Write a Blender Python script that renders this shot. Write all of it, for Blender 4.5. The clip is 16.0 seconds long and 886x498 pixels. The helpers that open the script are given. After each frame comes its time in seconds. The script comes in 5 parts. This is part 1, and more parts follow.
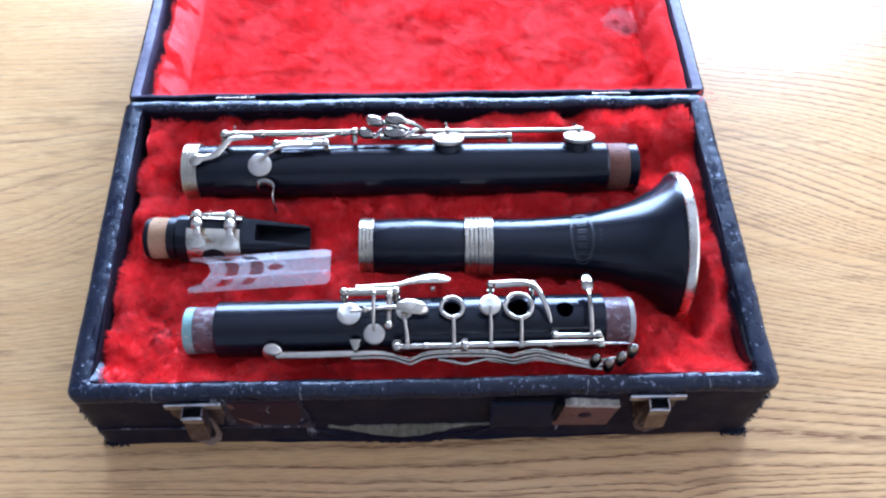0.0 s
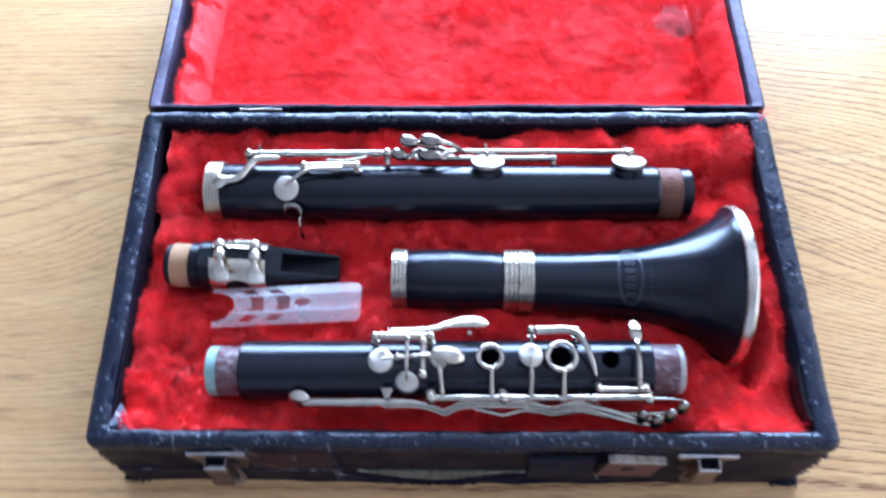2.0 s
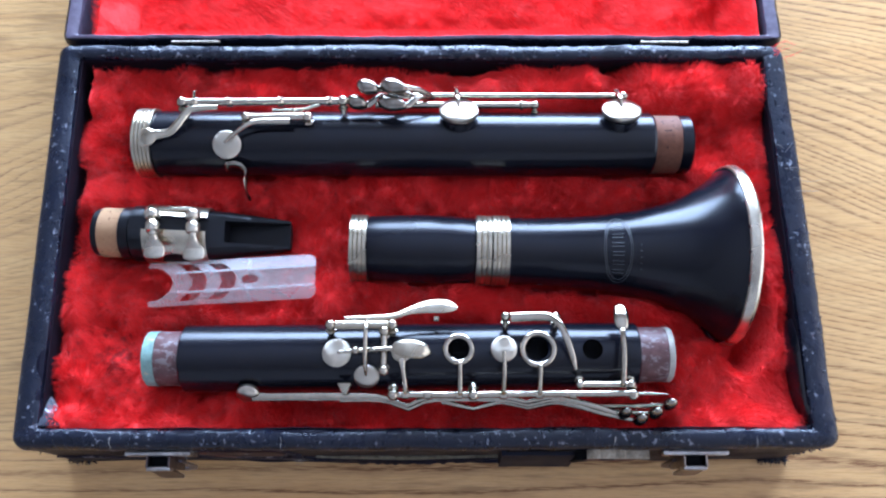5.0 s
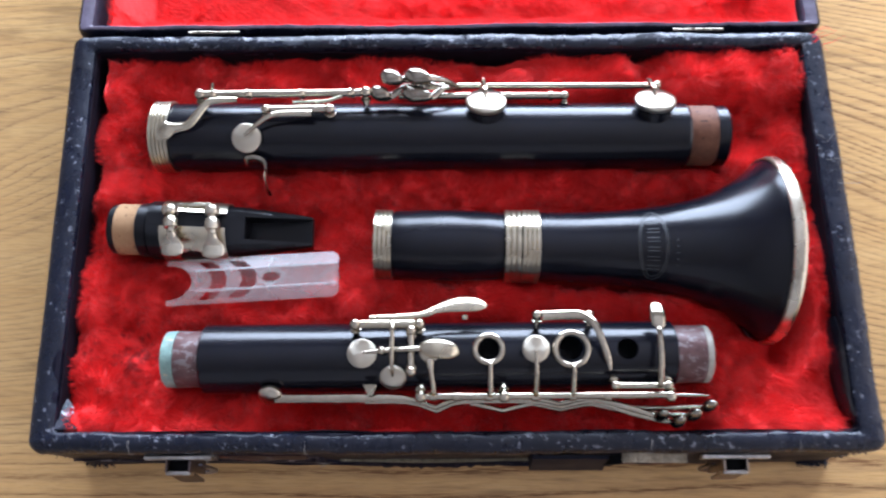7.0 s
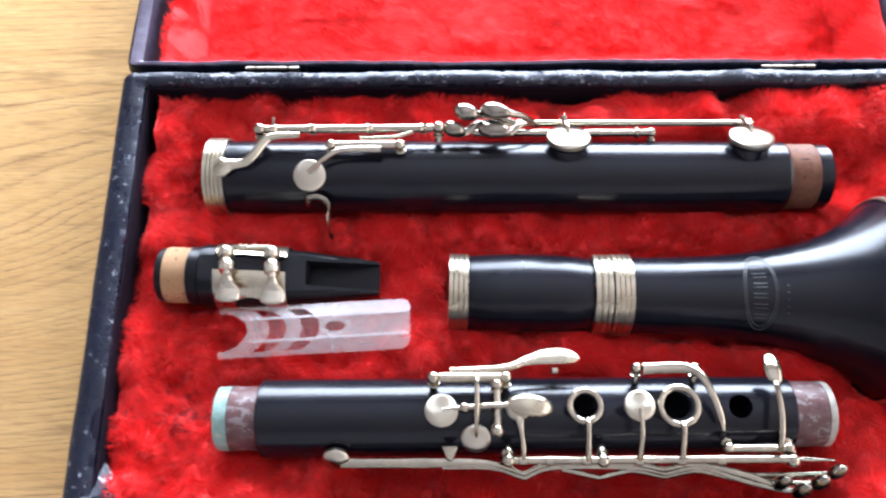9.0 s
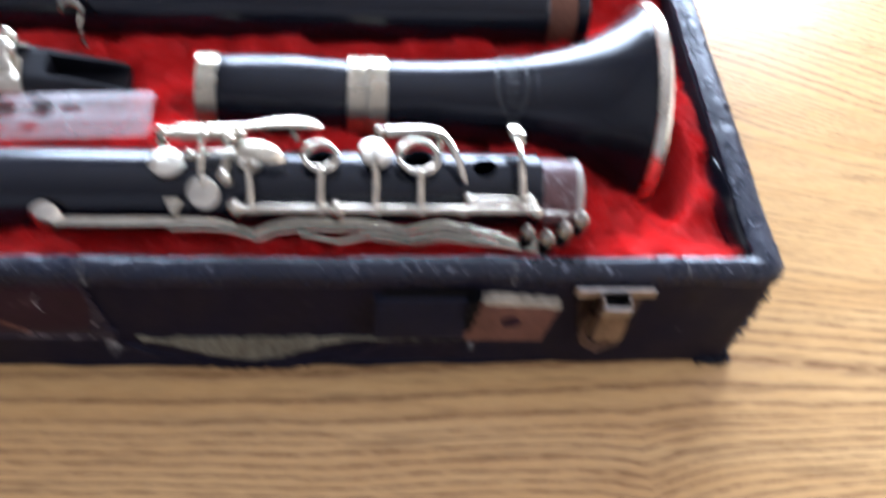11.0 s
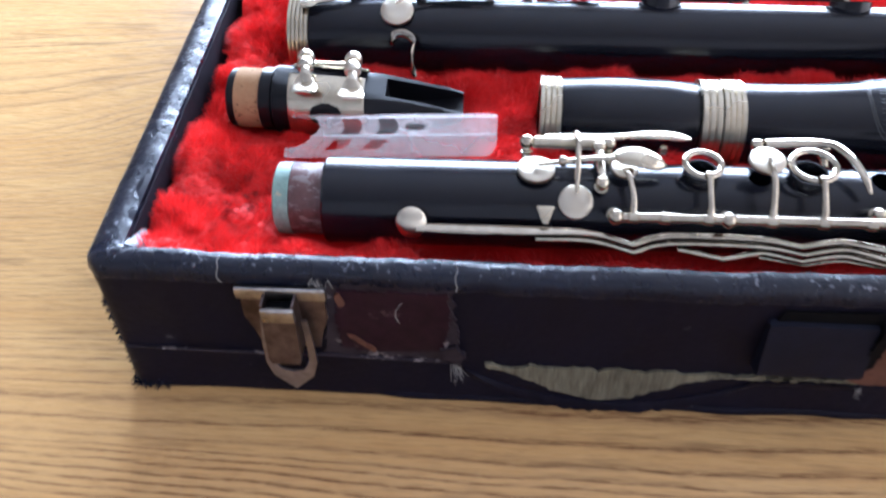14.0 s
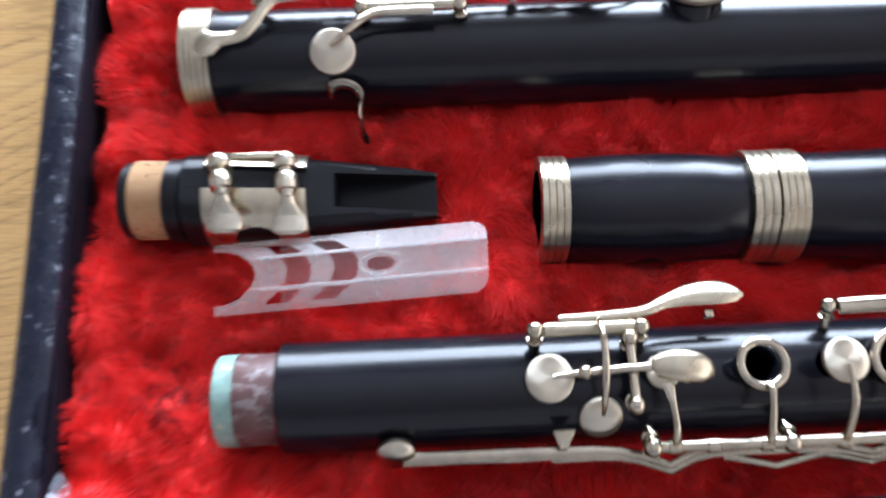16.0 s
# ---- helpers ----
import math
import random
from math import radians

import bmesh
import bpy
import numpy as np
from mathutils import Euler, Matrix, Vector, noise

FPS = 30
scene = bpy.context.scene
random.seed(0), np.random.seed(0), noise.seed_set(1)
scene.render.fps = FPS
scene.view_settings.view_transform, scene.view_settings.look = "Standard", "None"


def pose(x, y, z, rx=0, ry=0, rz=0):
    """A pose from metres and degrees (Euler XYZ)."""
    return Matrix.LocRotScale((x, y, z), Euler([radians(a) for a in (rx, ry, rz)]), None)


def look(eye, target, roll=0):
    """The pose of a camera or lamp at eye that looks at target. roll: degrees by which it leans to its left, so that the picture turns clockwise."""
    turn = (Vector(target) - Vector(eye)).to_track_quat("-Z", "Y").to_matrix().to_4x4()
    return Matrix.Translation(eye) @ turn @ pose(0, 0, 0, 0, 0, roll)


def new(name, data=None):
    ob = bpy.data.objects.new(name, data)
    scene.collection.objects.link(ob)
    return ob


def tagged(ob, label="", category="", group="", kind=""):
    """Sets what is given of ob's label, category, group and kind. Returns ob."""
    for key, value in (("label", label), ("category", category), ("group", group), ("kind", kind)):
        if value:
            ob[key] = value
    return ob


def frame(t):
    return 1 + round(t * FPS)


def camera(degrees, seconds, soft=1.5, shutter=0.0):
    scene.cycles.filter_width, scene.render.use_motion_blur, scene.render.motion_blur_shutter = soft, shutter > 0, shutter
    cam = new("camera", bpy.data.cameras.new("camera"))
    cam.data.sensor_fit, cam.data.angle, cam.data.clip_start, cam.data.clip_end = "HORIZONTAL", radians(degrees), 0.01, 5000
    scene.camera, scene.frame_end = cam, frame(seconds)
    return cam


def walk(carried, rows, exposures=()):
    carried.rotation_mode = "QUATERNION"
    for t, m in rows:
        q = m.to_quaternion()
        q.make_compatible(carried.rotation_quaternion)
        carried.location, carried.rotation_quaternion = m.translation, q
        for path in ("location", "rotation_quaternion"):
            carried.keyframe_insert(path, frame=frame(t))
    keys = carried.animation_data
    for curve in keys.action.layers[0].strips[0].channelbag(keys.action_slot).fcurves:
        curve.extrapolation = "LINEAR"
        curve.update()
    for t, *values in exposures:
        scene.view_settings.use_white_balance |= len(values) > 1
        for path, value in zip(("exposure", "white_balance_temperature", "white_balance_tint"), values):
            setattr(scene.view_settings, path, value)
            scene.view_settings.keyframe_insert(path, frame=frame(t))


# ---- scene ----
cam = camera(56.5, 16.0, soft=2.2, shutter=0.9)
PATH = [
    (0, (0.002, -0.156, 0.419), (0.038, 0.925, -1.263), 0.7),
    (0.5, (0.004, -0.154, 0.418), (0.034, 0.923, -1.267), 0.5),
    (1, (0.008, -0.153, 0.419), (0.035, 0.915, -1.272), 0.4),
    (1.5, (0.013, -0.146, 0.418), (-0.019, 0.858, -1.312), -0.7),
    (2, (-0.005, -0.101, 0.42), (-0.023, 0.856, -1.336), -0.8),
    (2.5, (-0.015, -0.079, 0.41), (0.011, 0.75, -1.41), -0.8),
    (3, (0.008, -0.066, 0.424), (0.061, 0.707, -1.42), 1.7),
    (3.5, (0.014, -0.056, 0.42), (0.037, 0.671, -1.444), 1.1),
    (4, (0.006, -0.039, 0.408), (0.03, 0.633, -1.475), 2.0),
    (6.5, (0.004, -0.026, 0.395), (-0.012, 0.566, -1.515), -1.7),
    (7, (-0.002, -0.025, 0.388), (-0.018, 0.576, -1.52), -1.7),
    (7.5, (-0.022, -0.008, 0.378), (-0.053, 0.581, -1.533), -2.8),
    (8, (-0.036, -0.003, 0.372), (-0.092, 0.602, -1.533), -4.6),
    (10.5, (-0.003, -0.115, 0.306), (0.137, 0.975, -1.365), 5.9),
    (11, (0.028, -0.146, 0.278), (0.215, 0.99, -1.358), 8.0),
    (11.5, (0.047, -0.182, 0.237), (0.246, 1.081, -1.3), 8.4),
    (12, (0.042, -0.195, 0.237), (0.167, 1.21, -1.182), 3.8),
    (12.5, (0.019, -0.198, 0.234), (0.182, 1.262, -1.124), 4.0),
    (13, (-0.016, -0.194, 0.228), (-0.038, 1.268, -1.137), 0.7),
    (13.5, (-0.043, -0.178, 0.237), (-0.15, 1.224, -1.185), -0.6),
    (14, (-0.05, -0.159, 0.232), (-0.16, 1.225, -1.208), -1.2),
    (14.5, (-0.062, -0.124, 0.245), (-0.145, 1.182, -1.267), -1.4),
    (15, (-0.071, -0.057, 0.272), (-0.095, 1.057, -1.388), -1.6),
    (15.5, (-0.071, -0.027, 0.284), (-0.031, 0.784, -1.544), 0.8),
    (16, (-0.062, -0.005, 0.261), (-0.046, 0.691, -1.614), -0.9),
]
walk(cam, [(t, look(eye, target, roll)) for t, eye, target, roll in PATH],
     [(0, 0.0, 5000, 18), (1.5, 0.0, 5000, 18), (2.2, 0.05, 5000, 16), (3, -0.05, 5100, 17), (4.2, -0.1, 5050, 15), (6.5, -0.36, 6200, 18), (7.2, -0.33, 6200, 18), (8.0, 0.0, 6500, 15), (10.5, 0.24, 6500, 22), (11.2, 0.08, 5800, 17), (12.2, -0.07, 5600, 19), (13, 0.3, 6600, 20), (14, 0.24, 5850, 17), (15.2, 0.0, 6300, 19), (16, -0.12, 6400, 15)])

# ---- world, window light, exposure ----
scene.view_settings.exposure = 0.0
world = bpy.data.worlds.new("sky")
scene.world = world
world.use_nodes = True
wn = world.node_tree.nodes
sky = wn.new("ShaderNodeTexSky")
sky.sky_type, sky.sun_disc = "NISHITA", False
sky.sun_elevation, sky.sun_rotation = radians(38), radians(200)
world.node_tree.links.new(sky.outputs[0], wn["Background"].inputs[0])
wn["Background"].inputs[1].default_value = 0.12

# the room: table top at z = 0, one large window beyond the case
X0, X1, Y0, Y1, ZF, ZC = -2.0, 2.0, -2.2, 1.35, -0.75, 1.75
WX0, WX1, WZ0, WZ1 = -0.62, 1.10, 0.03, 0.86


def area(name, at, to, sx, sy, watts, colour):
    lamp = bpy.data.lights.new(name, "AREA")
    lamp.shape, lamp.size, lamp.size_y, lamp.energy, lamp.color = "RECTANGLE", sx, sy, watts, colour
    ob = new(name, lamp)
    ob.matrix_world = look(at, to)
    return ob


area("window_light", ((WX0 + WX1) / 2, Y1 - 0.01, (WZ0 + WZ1) / 2), ((WX0 + WX1) / 2, 0, (WZ0 + WZ1) / 2), WX1 - WX0 - 0.05, WZ1 - WZ0 - 0.05, 139.0, (0.71, 0.855, 1.0))

# unseen side opening with an added lamp that fills the case front
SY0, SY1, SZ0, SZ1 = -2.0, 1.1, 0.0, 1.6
area("side_fill_light", (X1 - 0.01, (SY0 + SY1) / 2, (SZ0 + SZ1) / 2), (0, (SY0 + SY1) / 2, (SZ0 + SZ1) / 2), SY1 - SY0 - 0.05, SZ1 - SZ0 - 0.05, 40.0, (1.0, 0.935, 0.87))

# ---- materials ----
def material(name):
    m = bpy.data.materials.new(name)
    m.use_nodes = True
    return m, m.node_tree.nodes, m.node_tree.links, m.node_tree.nodes["Principled BSDF"]


def coords(n, l, scale=(1, 1, 1)):
    tc, mp = n.new("ShaderNodeTexCoord"), n.new("ShaderNodeMapping")
    mp.inputs["Scale"].default_value = scale
    l.new(tc.outputs["Object"], mp.inputs[0])
    return mp.outputs[0]


def noise_tex(n, l, vec, scale, detail=4, rough=0.6):
    t = n.new("ShaderNodeTexNoise")
    t.inputs["Scale"].default_value, t.inputs["Detail"].default_value, t.inputs["Roughness"].default_value = scale, detail, rough
    l.new(vec, t.inputs["Vector"])
    return t.outputs["Fac"]


def ramp(n, l, fac, stops):
    r = n.new("ShaderNodeValToRGB")
    while len(r.color_ramp.elements) < len(stops):
        r.color_ramp.elements.new(0.5)
    for e, (p, c) in zip(r.color_ramp.elements, stops):
        e.position, e.color = p, (*c, 1)
    l.new(fac, r.inputs[0])
    return r.outputs[0]


def mix(n, l, fac, a, b, kind="MIX"):
    m = n.new("ShaderNodeMix")
    m.data_type, m.blend_type = "RGBA", kind
    for sock, v in ((m.inputs[0], fac), (m.inputs[6], a), (m.inputs[7], b)):
        if hasattr(v, "links"):
            l.new(v, sock)
        else:
            sock.default_value = v if isinstance(v, float) else (*v, 1)
    return m.outputs[2]


def maths(n, l, op, a, b=0.0, c=0.0):
    m = n.new("ShaderNodeMath")
    m.operation = op
    for sock, v in zip(m.inputs, (a, b, c)):
        if hasattr(v, "links"):
            l.new(v, sock)
        else:
            sock.default_value = v
    return m.outputs[0]


def bump(n, l, b, height, strength, dist):
    k = n.new("ShaderNodeBump")
    k.inputs["Strength"].default_value, k.inputs["Distance"].default_value = strength, dist
    l.new(height, k.inputs["Height"])
    l.new(k.outputs[0], b.inputs["Normal"])


def spread(n, l, b, fac, lo, hi):
    r = n.new("ShaderNodeMapRange")
    r.inputs[3].default_value, r.inputs[4].default_value = lo, hi
    r.inputs[1].default_value, r.inputs[2].default_value = 0.3, 0.7
    l.new(fac, r.inputs[0])
    l.new(r.outputs[0], b.inputs["Roughness"])


def plain(name, colour, rough, metal=0.0, colour2=None, scale=300.0, bumps=0.0, spec=0.5, wear=None, stretch=(1, 1, 1)):
    """A surface with two scales of mottling, and specks of wear where given."""
    m, n, l, b = material(name)
    v = coords(n, l, stretch)
    fine, broad = noise_tex(n, l, v, scale), noise_tex(n, l, v, scale / 9, 3)
    both = maths(n, l, "MULTIPLY_ADD", fine, 0.5, maths(n, l, "MULTIPLY", broad, 0.5))
    c2 = colour2 or tuple(c * 0.75 for c in colour)
    col = ramp(n, l, both, [(0.38, c2), (0.62, colour)])
    if wear:
        specks = noise_tex(n, l, coords(n, l, (0.6, 1, 1)), wear[1], 6, 0.7)
        col = mix(n, l, ramp(n, l, specks, [(wear[2], (0, 0, 0)), (wear[2] + 0.05, (1, 1, 1))]), col, wear[0])
    l.new(col, b.inputs["Base Color"])
    b.inputs["Metallic"].default_value, b.inputs["Specular IOR Level"].default_value = metal, spec
    spread(n, l, b, broad, rough * 0.8, rough * 1.25)
    if bumps:
        bump(n, l, b, both, bumps, 0.0007)
    return m


def wood_material():
    m, n, l, b = material("oak")
    tc, sep = n.new("ShaderNodeTexCoord"), n.new("ShaderNodeSeparateXYZ")
    l.new(tc.outputs["Object"], sep.inputs[0])
    x, y = sep.outputs[0], sep.outputs[1]
    slow = noise_tex(n, l, coords(n, l, (1.5, 2.2, 1)), 1.0, 2, 0.4)
    ripple = noise_tex(n, l, coords(n, l, (14.0, 40.0, 1)), 1.0, 2, 0.5)
    jitter = noise_tex(n, l, coords(n, l, (90.0, 260.0, 1)), 1.0, 2, 0.6)
    v = maths(n, l, "MULTIPLY_ADD", slow, 0.11, y)
    v = maths(n, l, "MULTIPLY_ADD", ripple, 0.004, v)
    v = maths(n, l, "MULTIPLY_ADD", jitter, 0.0013, v)
    # the kink of the growth rings before the case
    dx = maths(n, l, "MULTIPLY", maths(n, l, "SUBTRACT", x, 0.128), 28.0)
    kink = maths(n, l, "POWER", 2.718, maths(n, l, "MULTIPLY", maths(n, l, "ABSOLUTE", dx), -1.0))
    dy = maths(n, l, "MULTIPLY", maths(n, l, "SUBTRACT", y, -0.072), 24.0)
    near = maths(n, l, "POWER", 2.718, maths(n, l, "MULTIPLY", maths(n, l, "MULTIPLY", dy, dy), -1.0))
    v = maths(n, l, "MULTIPLY_ADD", maths(n, l, "MULTIPLY", kink, near), 0.011, v)
    # the rings run askew beside the case
    away = maths(n, l, "MAXIMUM", maths(n, l, "SUBTRACT", x, 0.15), 0.0)
    gy = maths(n, l, "MULTIPLY", maths(n, l, "SUBTRACT", y, 0.18), 7.5)
    askew = maths(n, l, "MULTIPLY", away, maths(n, l, "POWER", 2.718, maths(n, l, "MULTIPLY", maths(n, l, "MULTIPLY", gy, gy), -1.0)))
    v = maths(n, l, "MULTIPLY_ADD", askew, 0.26, v)
    # broad oval figure away from the front
    sx, sy = maths(n, l, "MULTIPLY", maths(n, l, "ADD", maths(n, l, "ABSOLUTE", maths(n, l, "ADD", x, -0.03)), -0.30), 6.5), maths(n, l, "MULTIPLY", maths(n, l, "ADD", y, -0.10), 13.0)
    oval = maths(n, l, "POWER", 2.718, maths(n, l, "MULTIPLY", maths(n, l, "ADD", maths(n, l, "MULTIPLY", sx, sx), maths(n, l, "MULTIPLY", sy, sy)), -1.0))
    v = maths(n, l, "MULTIPLY_ADD", oval, 0.048, v)
    # growth rings: uneven widths from a stretched one-dimensional noise, then a saw
    comb = n.new("ShaderNodeCombineXYZ")
    l.new(v, comb.inputs[1])
    wide = noise_tex(n, l, comb.outputs[0], 20.0, 2, 0.5)
    phase = maths(n, l, "MULTIPLY_ADD", wide, 8.0, maths(n, l, "MULTIPLY", v, 235.0))
    phase = maths(n, l, "MULTIPLY_ADD", maths(n, l, "MINIMUM", maths(n, l, "ADD", v, -0.032), 0.0), 90.0, phase)
    phase = maths(n, l, "MULTIPLY_ADD", maths(n, l, "MINIMUM", maths(n, l, "MAXIMUM", maths(n, l, "ADD", v, -0.032), 0.0), 0.045), -100.0, phase)
    saw = maths(n, l, "FRACT", phase)
    vein = ramp(n, l, saw, [(0.0, (1, 1, 1)), (0.10, (0.75, 0.75, 0.75)), (0.24, (0.3, 0.3, 0.3)), (0.5, (0.08, 0.08, 0.08)), (0.82, (0.03, 0.03, 0.03)), (0.94, (0.35, 0.35, 0.35)), (1.0, (1, 1, 1))])
    # each ring has a strength of its own, and is broken into short pores
    own = n.new("ShaderNodeTexWhiteNoise")
    own.noise_dimensions = "1D"
    l.new(maths(n, l, "FLOOR", phase), own.inputs["W"])
    pores = noise_tex(n, l, coords(n, l, (95.0, 1500.0, 1)), 1.0, 2, 0.6)
    strength = noise_tex(n, l, coords(n, l, (6.0, 18.0, 1)), 1.0, 2, 0.5)
    side = n.new("ShaderNodeMapRange")
    side.inputs[1].default_value, side.inputs[2].default_value, side.inputs[3].default_value, side.inputs[4].default_value = -0.24, 0.20, 0.45, 1.0
    l.new(x, side.inputs[0])
    strength = maths(n, l, "MULTIPLY", strength, side.outputs[0])
    strength = maths(n, l, "MULTIPLY", strength, maths(n, l, "MULTIPLY_ADD", own.outputs[0], 0.75, 0.45))
    front = n.new("ShaderNodeMapRange")
    front.inputs[1].default_value, front.inputs[2].default_value, front.inputs[3].default_value, front.inputs[4].default_value = 0.0, -0.05, 1.0, 2.4
    l.new(y, front.inputs[0])
    strength = maths(n, l, "MULTIPLY", strength, front.outputs[0])
    broken = ramp(n, l, pores, [(0.40, (0.30, 0.30, 0.30)), (0.56, (1, 1, 1))])
    amount = mix(n, l, 1.0, vein, mix(n, l, 1.0, broken, ramp(n, l, strength, [(0.05, (0.16, 0.16, 0.16)), (0.52, (1, 1, 1))]), "MULTIPLY"), "MULTIPLY")
    ground = ramp(n, l, noise_tex(n, l, coords(n, l, (5.0, 60.0, 1)), 1.0, 5, 0.65), [(0.3, (0.55, 0.316, 0.124)), (0.7, (0.632, 0.398, 0.174))])
    col = mix(n, l, maths(n, l, "MINIMUM", maths(n, l, "MULTIPLY", amount, 1.2), 0.92), ground, (0.165, 0.070, 0.027))
    fleck = ramp(n, l, noise_tex(n, l, coords(n, l, (70.0, 1100.0, 1)), 1.0, 3, 0.7), [(0.36, (0.62, 0.58, 0.55)), (0.52, (1, 1, 1))])
    col = mix(n, l, 0.5, col, fleck, "MULTIPLY")
    stain = noise_tex(n, l, coords(n, l, (9.0, 22.0, 1)), 1.0, 3)
    col = mix(n, l, ramp(n, l, stain, [(0.64, (0, 0, 0)), (0.8, (0.35, 0.35, 0.35))]), col, (0.34, 0.20, 0.10))
    # short dark dashes of open pores, in clusters
    dash = noise_tex(n, l, coords(n, l, (22.0, 210.0, 1)), 1.0, 3, 0.55)
    cluster = noise_tex(n, l, coords(n, l, (7.0, 16.0, 3)), 1.0, 2, 0.5)
    dash = maths(n, l, "MULTIPLY_ADD", cluster, 0.45, dash)
    col = mix(n, l, ramp(n, l, dash, [(0.80, (0, 0, 0)), (0.95, (0.55, 0.55, 0.55))]), col, (0.24, 0.135, 0.060))
    l.new(col, b.inputs["Base Color"])
    l.new(maths(n, l, "MULTIPLY_ADD", amount, 0.40, maths(n, l, "MULTIPLY_ADD", pores, 0.18, 0.17)), b.inputs["Roughness"])
    b.inputs["Specular IOR Level"].default_value = 0.21
    bump(n, l, b, maths(n, l, "MULTIPLY_ADD", fleck, -0.25, amount), -0.3, 0.0004)
    return m


def fur_material(name, tips):
    m, n, l, b = material(name)
    v = coords(n, l)
    tuft, broad = noise_tex(n, l, v, 130, 4), noise_tex(n, l, v, 28, 3)
    col = ramp(n, l, tuft, [(0.28, (0.85, 0.015, 0.015)), (0.64, (0.95, 0.040, 0.038))])
    col = mix(n, l, ramp(n, l, broad, [(0.35, (0, 0, 0)), (0.75, (0.55, 0.55, 0.55))]), col, (0.97, 0.062, 0.058))
    tc = n.new("ShaderNodeTexCoord")

    def zone(at, reach):
        gap = n.new("ShaderNodeVectorMath")
        gap.operation = "DISTANCE"
        gap.inputs[1].default_value = at
        l.new(tc.outputs["Object"], gap.inputs[0])
        return maths(n, l, "SUBTRACT", 1.0, maths(n, l, "MULTIPLY", gap.outputs["Value"], 1 / reach))

    # matted, dirty places near one end, darker spots by the socket, a grey bald mark in the lid
    for at, reach, lift, shade in (((-0.134, 0.036, 0.045), 0.038, 0.21, (0.16, 0.008, 0.012)), ((-0.142, 0.128, 0.045), 0.024, 0.20, (0.20, 0.016, 0.014))):
        spots = maths(n, l, "ADD", noise_tex(n, l, v, 210, 5, 0.7), maths(n, l, "MULTIPLY", maths(n, l, "MAXIMUM", zone(at, reach), -0.6), lift))
        col = mix(n, l, ramp(n, l, spots, [(0.67, (0, 0, 0)), (0.79, (0.7, 0.7, 0.7))]), col, shade)
    for at, reach, shade in (((0.134, 0.268, 0.040), 0.020, (0.75, 0.36, 0.37)), ((0.136, 0.260, 0.040), 0.006, (0.10, 0.03, 0.03))):
        spots = maths(n, l, "MULTIPLY_ADD", noise_tex(n, l, v, 160, 4, 0.6), 1.1, maths(n, l, "MAXIMUM", zone(at, reach), -1.0))
        col = mix(n, l, ramp(n, l, spots, [(0.85, (0, 0, 0)), (1.2, (0.5, 0.5, 0.5))]), col, shade)
    if tips:  # every strand has a shade of its own
        geo = n.new("ShaderNodeNewGeometry")
        col = mix(n, l, 1.0, col, ramp(n, l, geo.outputs["Random Per Island"], [(0.0, (0.70, 0.62, 0.62)), (0.45, (1, 1, 1)), (0.85, (1, 1, 1)), (1.0, (1.0, 1.9, 1.8))]), "MULTIPLY")
    l.new(col, b.inputs["Base Color"])
    b.inputs["Roughness"].default_value = 0.6
    b.inputs["Specular IOR Level"].default_value = 0.25
    b.inputs["Sheen Weight"].default_value, b.inputs["Sheen Roughness"].default_value = (0.75 if tips else 0.2), 0.42
    b.inputs["Sheen Tint"].default_value = (1.0, 0.54, 0.52, 1)
    if tips:
        mixer, thin = n.new("ShaderNodeMixShader"), n.new("ShaderNodeBsdfTranslucent")
        l.new(col, thin.inputs[0])
        mixer.inputs[0].default_value = 0.45
        l.new(b.outputs[0], mixer.inputs[1]), l.new(thin.outputs[0], mixer.inputs[2])
        l.new(mixer.outputs[0], n["Material Output"].inputs[0])
    else:
        bump(n, l, b, tuft, 0.6, 0.002)
    return m


def turned_metal():
    """Cups turned on a lathe: the gloss runs in rays from the centre."""
    m, n, l, b = material("turned_nickel")
    b.inputs["Base Color"].default_value = (0.60, 0.545, 0.445, 1)
    b.inputs["Metallic"].default_value, b.inputs["Roughness"].default_value, b.inputs["Anisotropic"].default_value = 1.0, 0.36, 0.96
    t = n.new("ShaderNodeTangent")
    t.direction_type, t.axis = "RADIAL", "Z"
    l.new(t.outputs[0], b.inputs["Tangent"])
    bump(n, l, b, noise_tex(n, l, coords(n, l), 900, 3), 0.08, 0.0003)
    return m


def plastic_clear(name="frosted_plastic", body=0.22):
    m, n, l, b = material(name)
    b.inputs["Base Color"].default_value = (0.97, 0.955, 0.965, 1)
    b.inputs["Roughness"].default_value, b.inputs["IOR"].default_value = 0.33, 1.45
    b.inputs["Transmission Weight"].default_value = 0.0
    see, milk, mixer = n.new("ShaderNodeBsdfTransparent"), n.new("ShaderNodeBsdfTranslucent"), n.new("ShaderNodeMixShader")
    milk.inputs[0].default_value = (0.93, 0.90, 0.92, 1)
    two = n.new("ShaderNodeMixShader")
    two.inputs[0].default_value = 0.35
    l.new(b.outputs[0], two.inputs[1]), l.new(milk.outputs[0], two.inputs[2])
    cloud = noise_tex(n, l, coords(n, l), 60, 2)
    l.new(ramp(n, l, cloud, [(0.3, (body, body, body)), (0.7, (body * 1.27, body * 1.27, body * 1.27))]), mixer.inputs[0])
    l.new(two.outputs[0], mixer.inputs[2]), l.new(see.outputs[0], mixer.inputs[1])
    l.new(mixer.outputs[0], n["Material Output"].inputs[0])
    bump(n, l, b, cloud, 0.1, 0.0004)
    return m


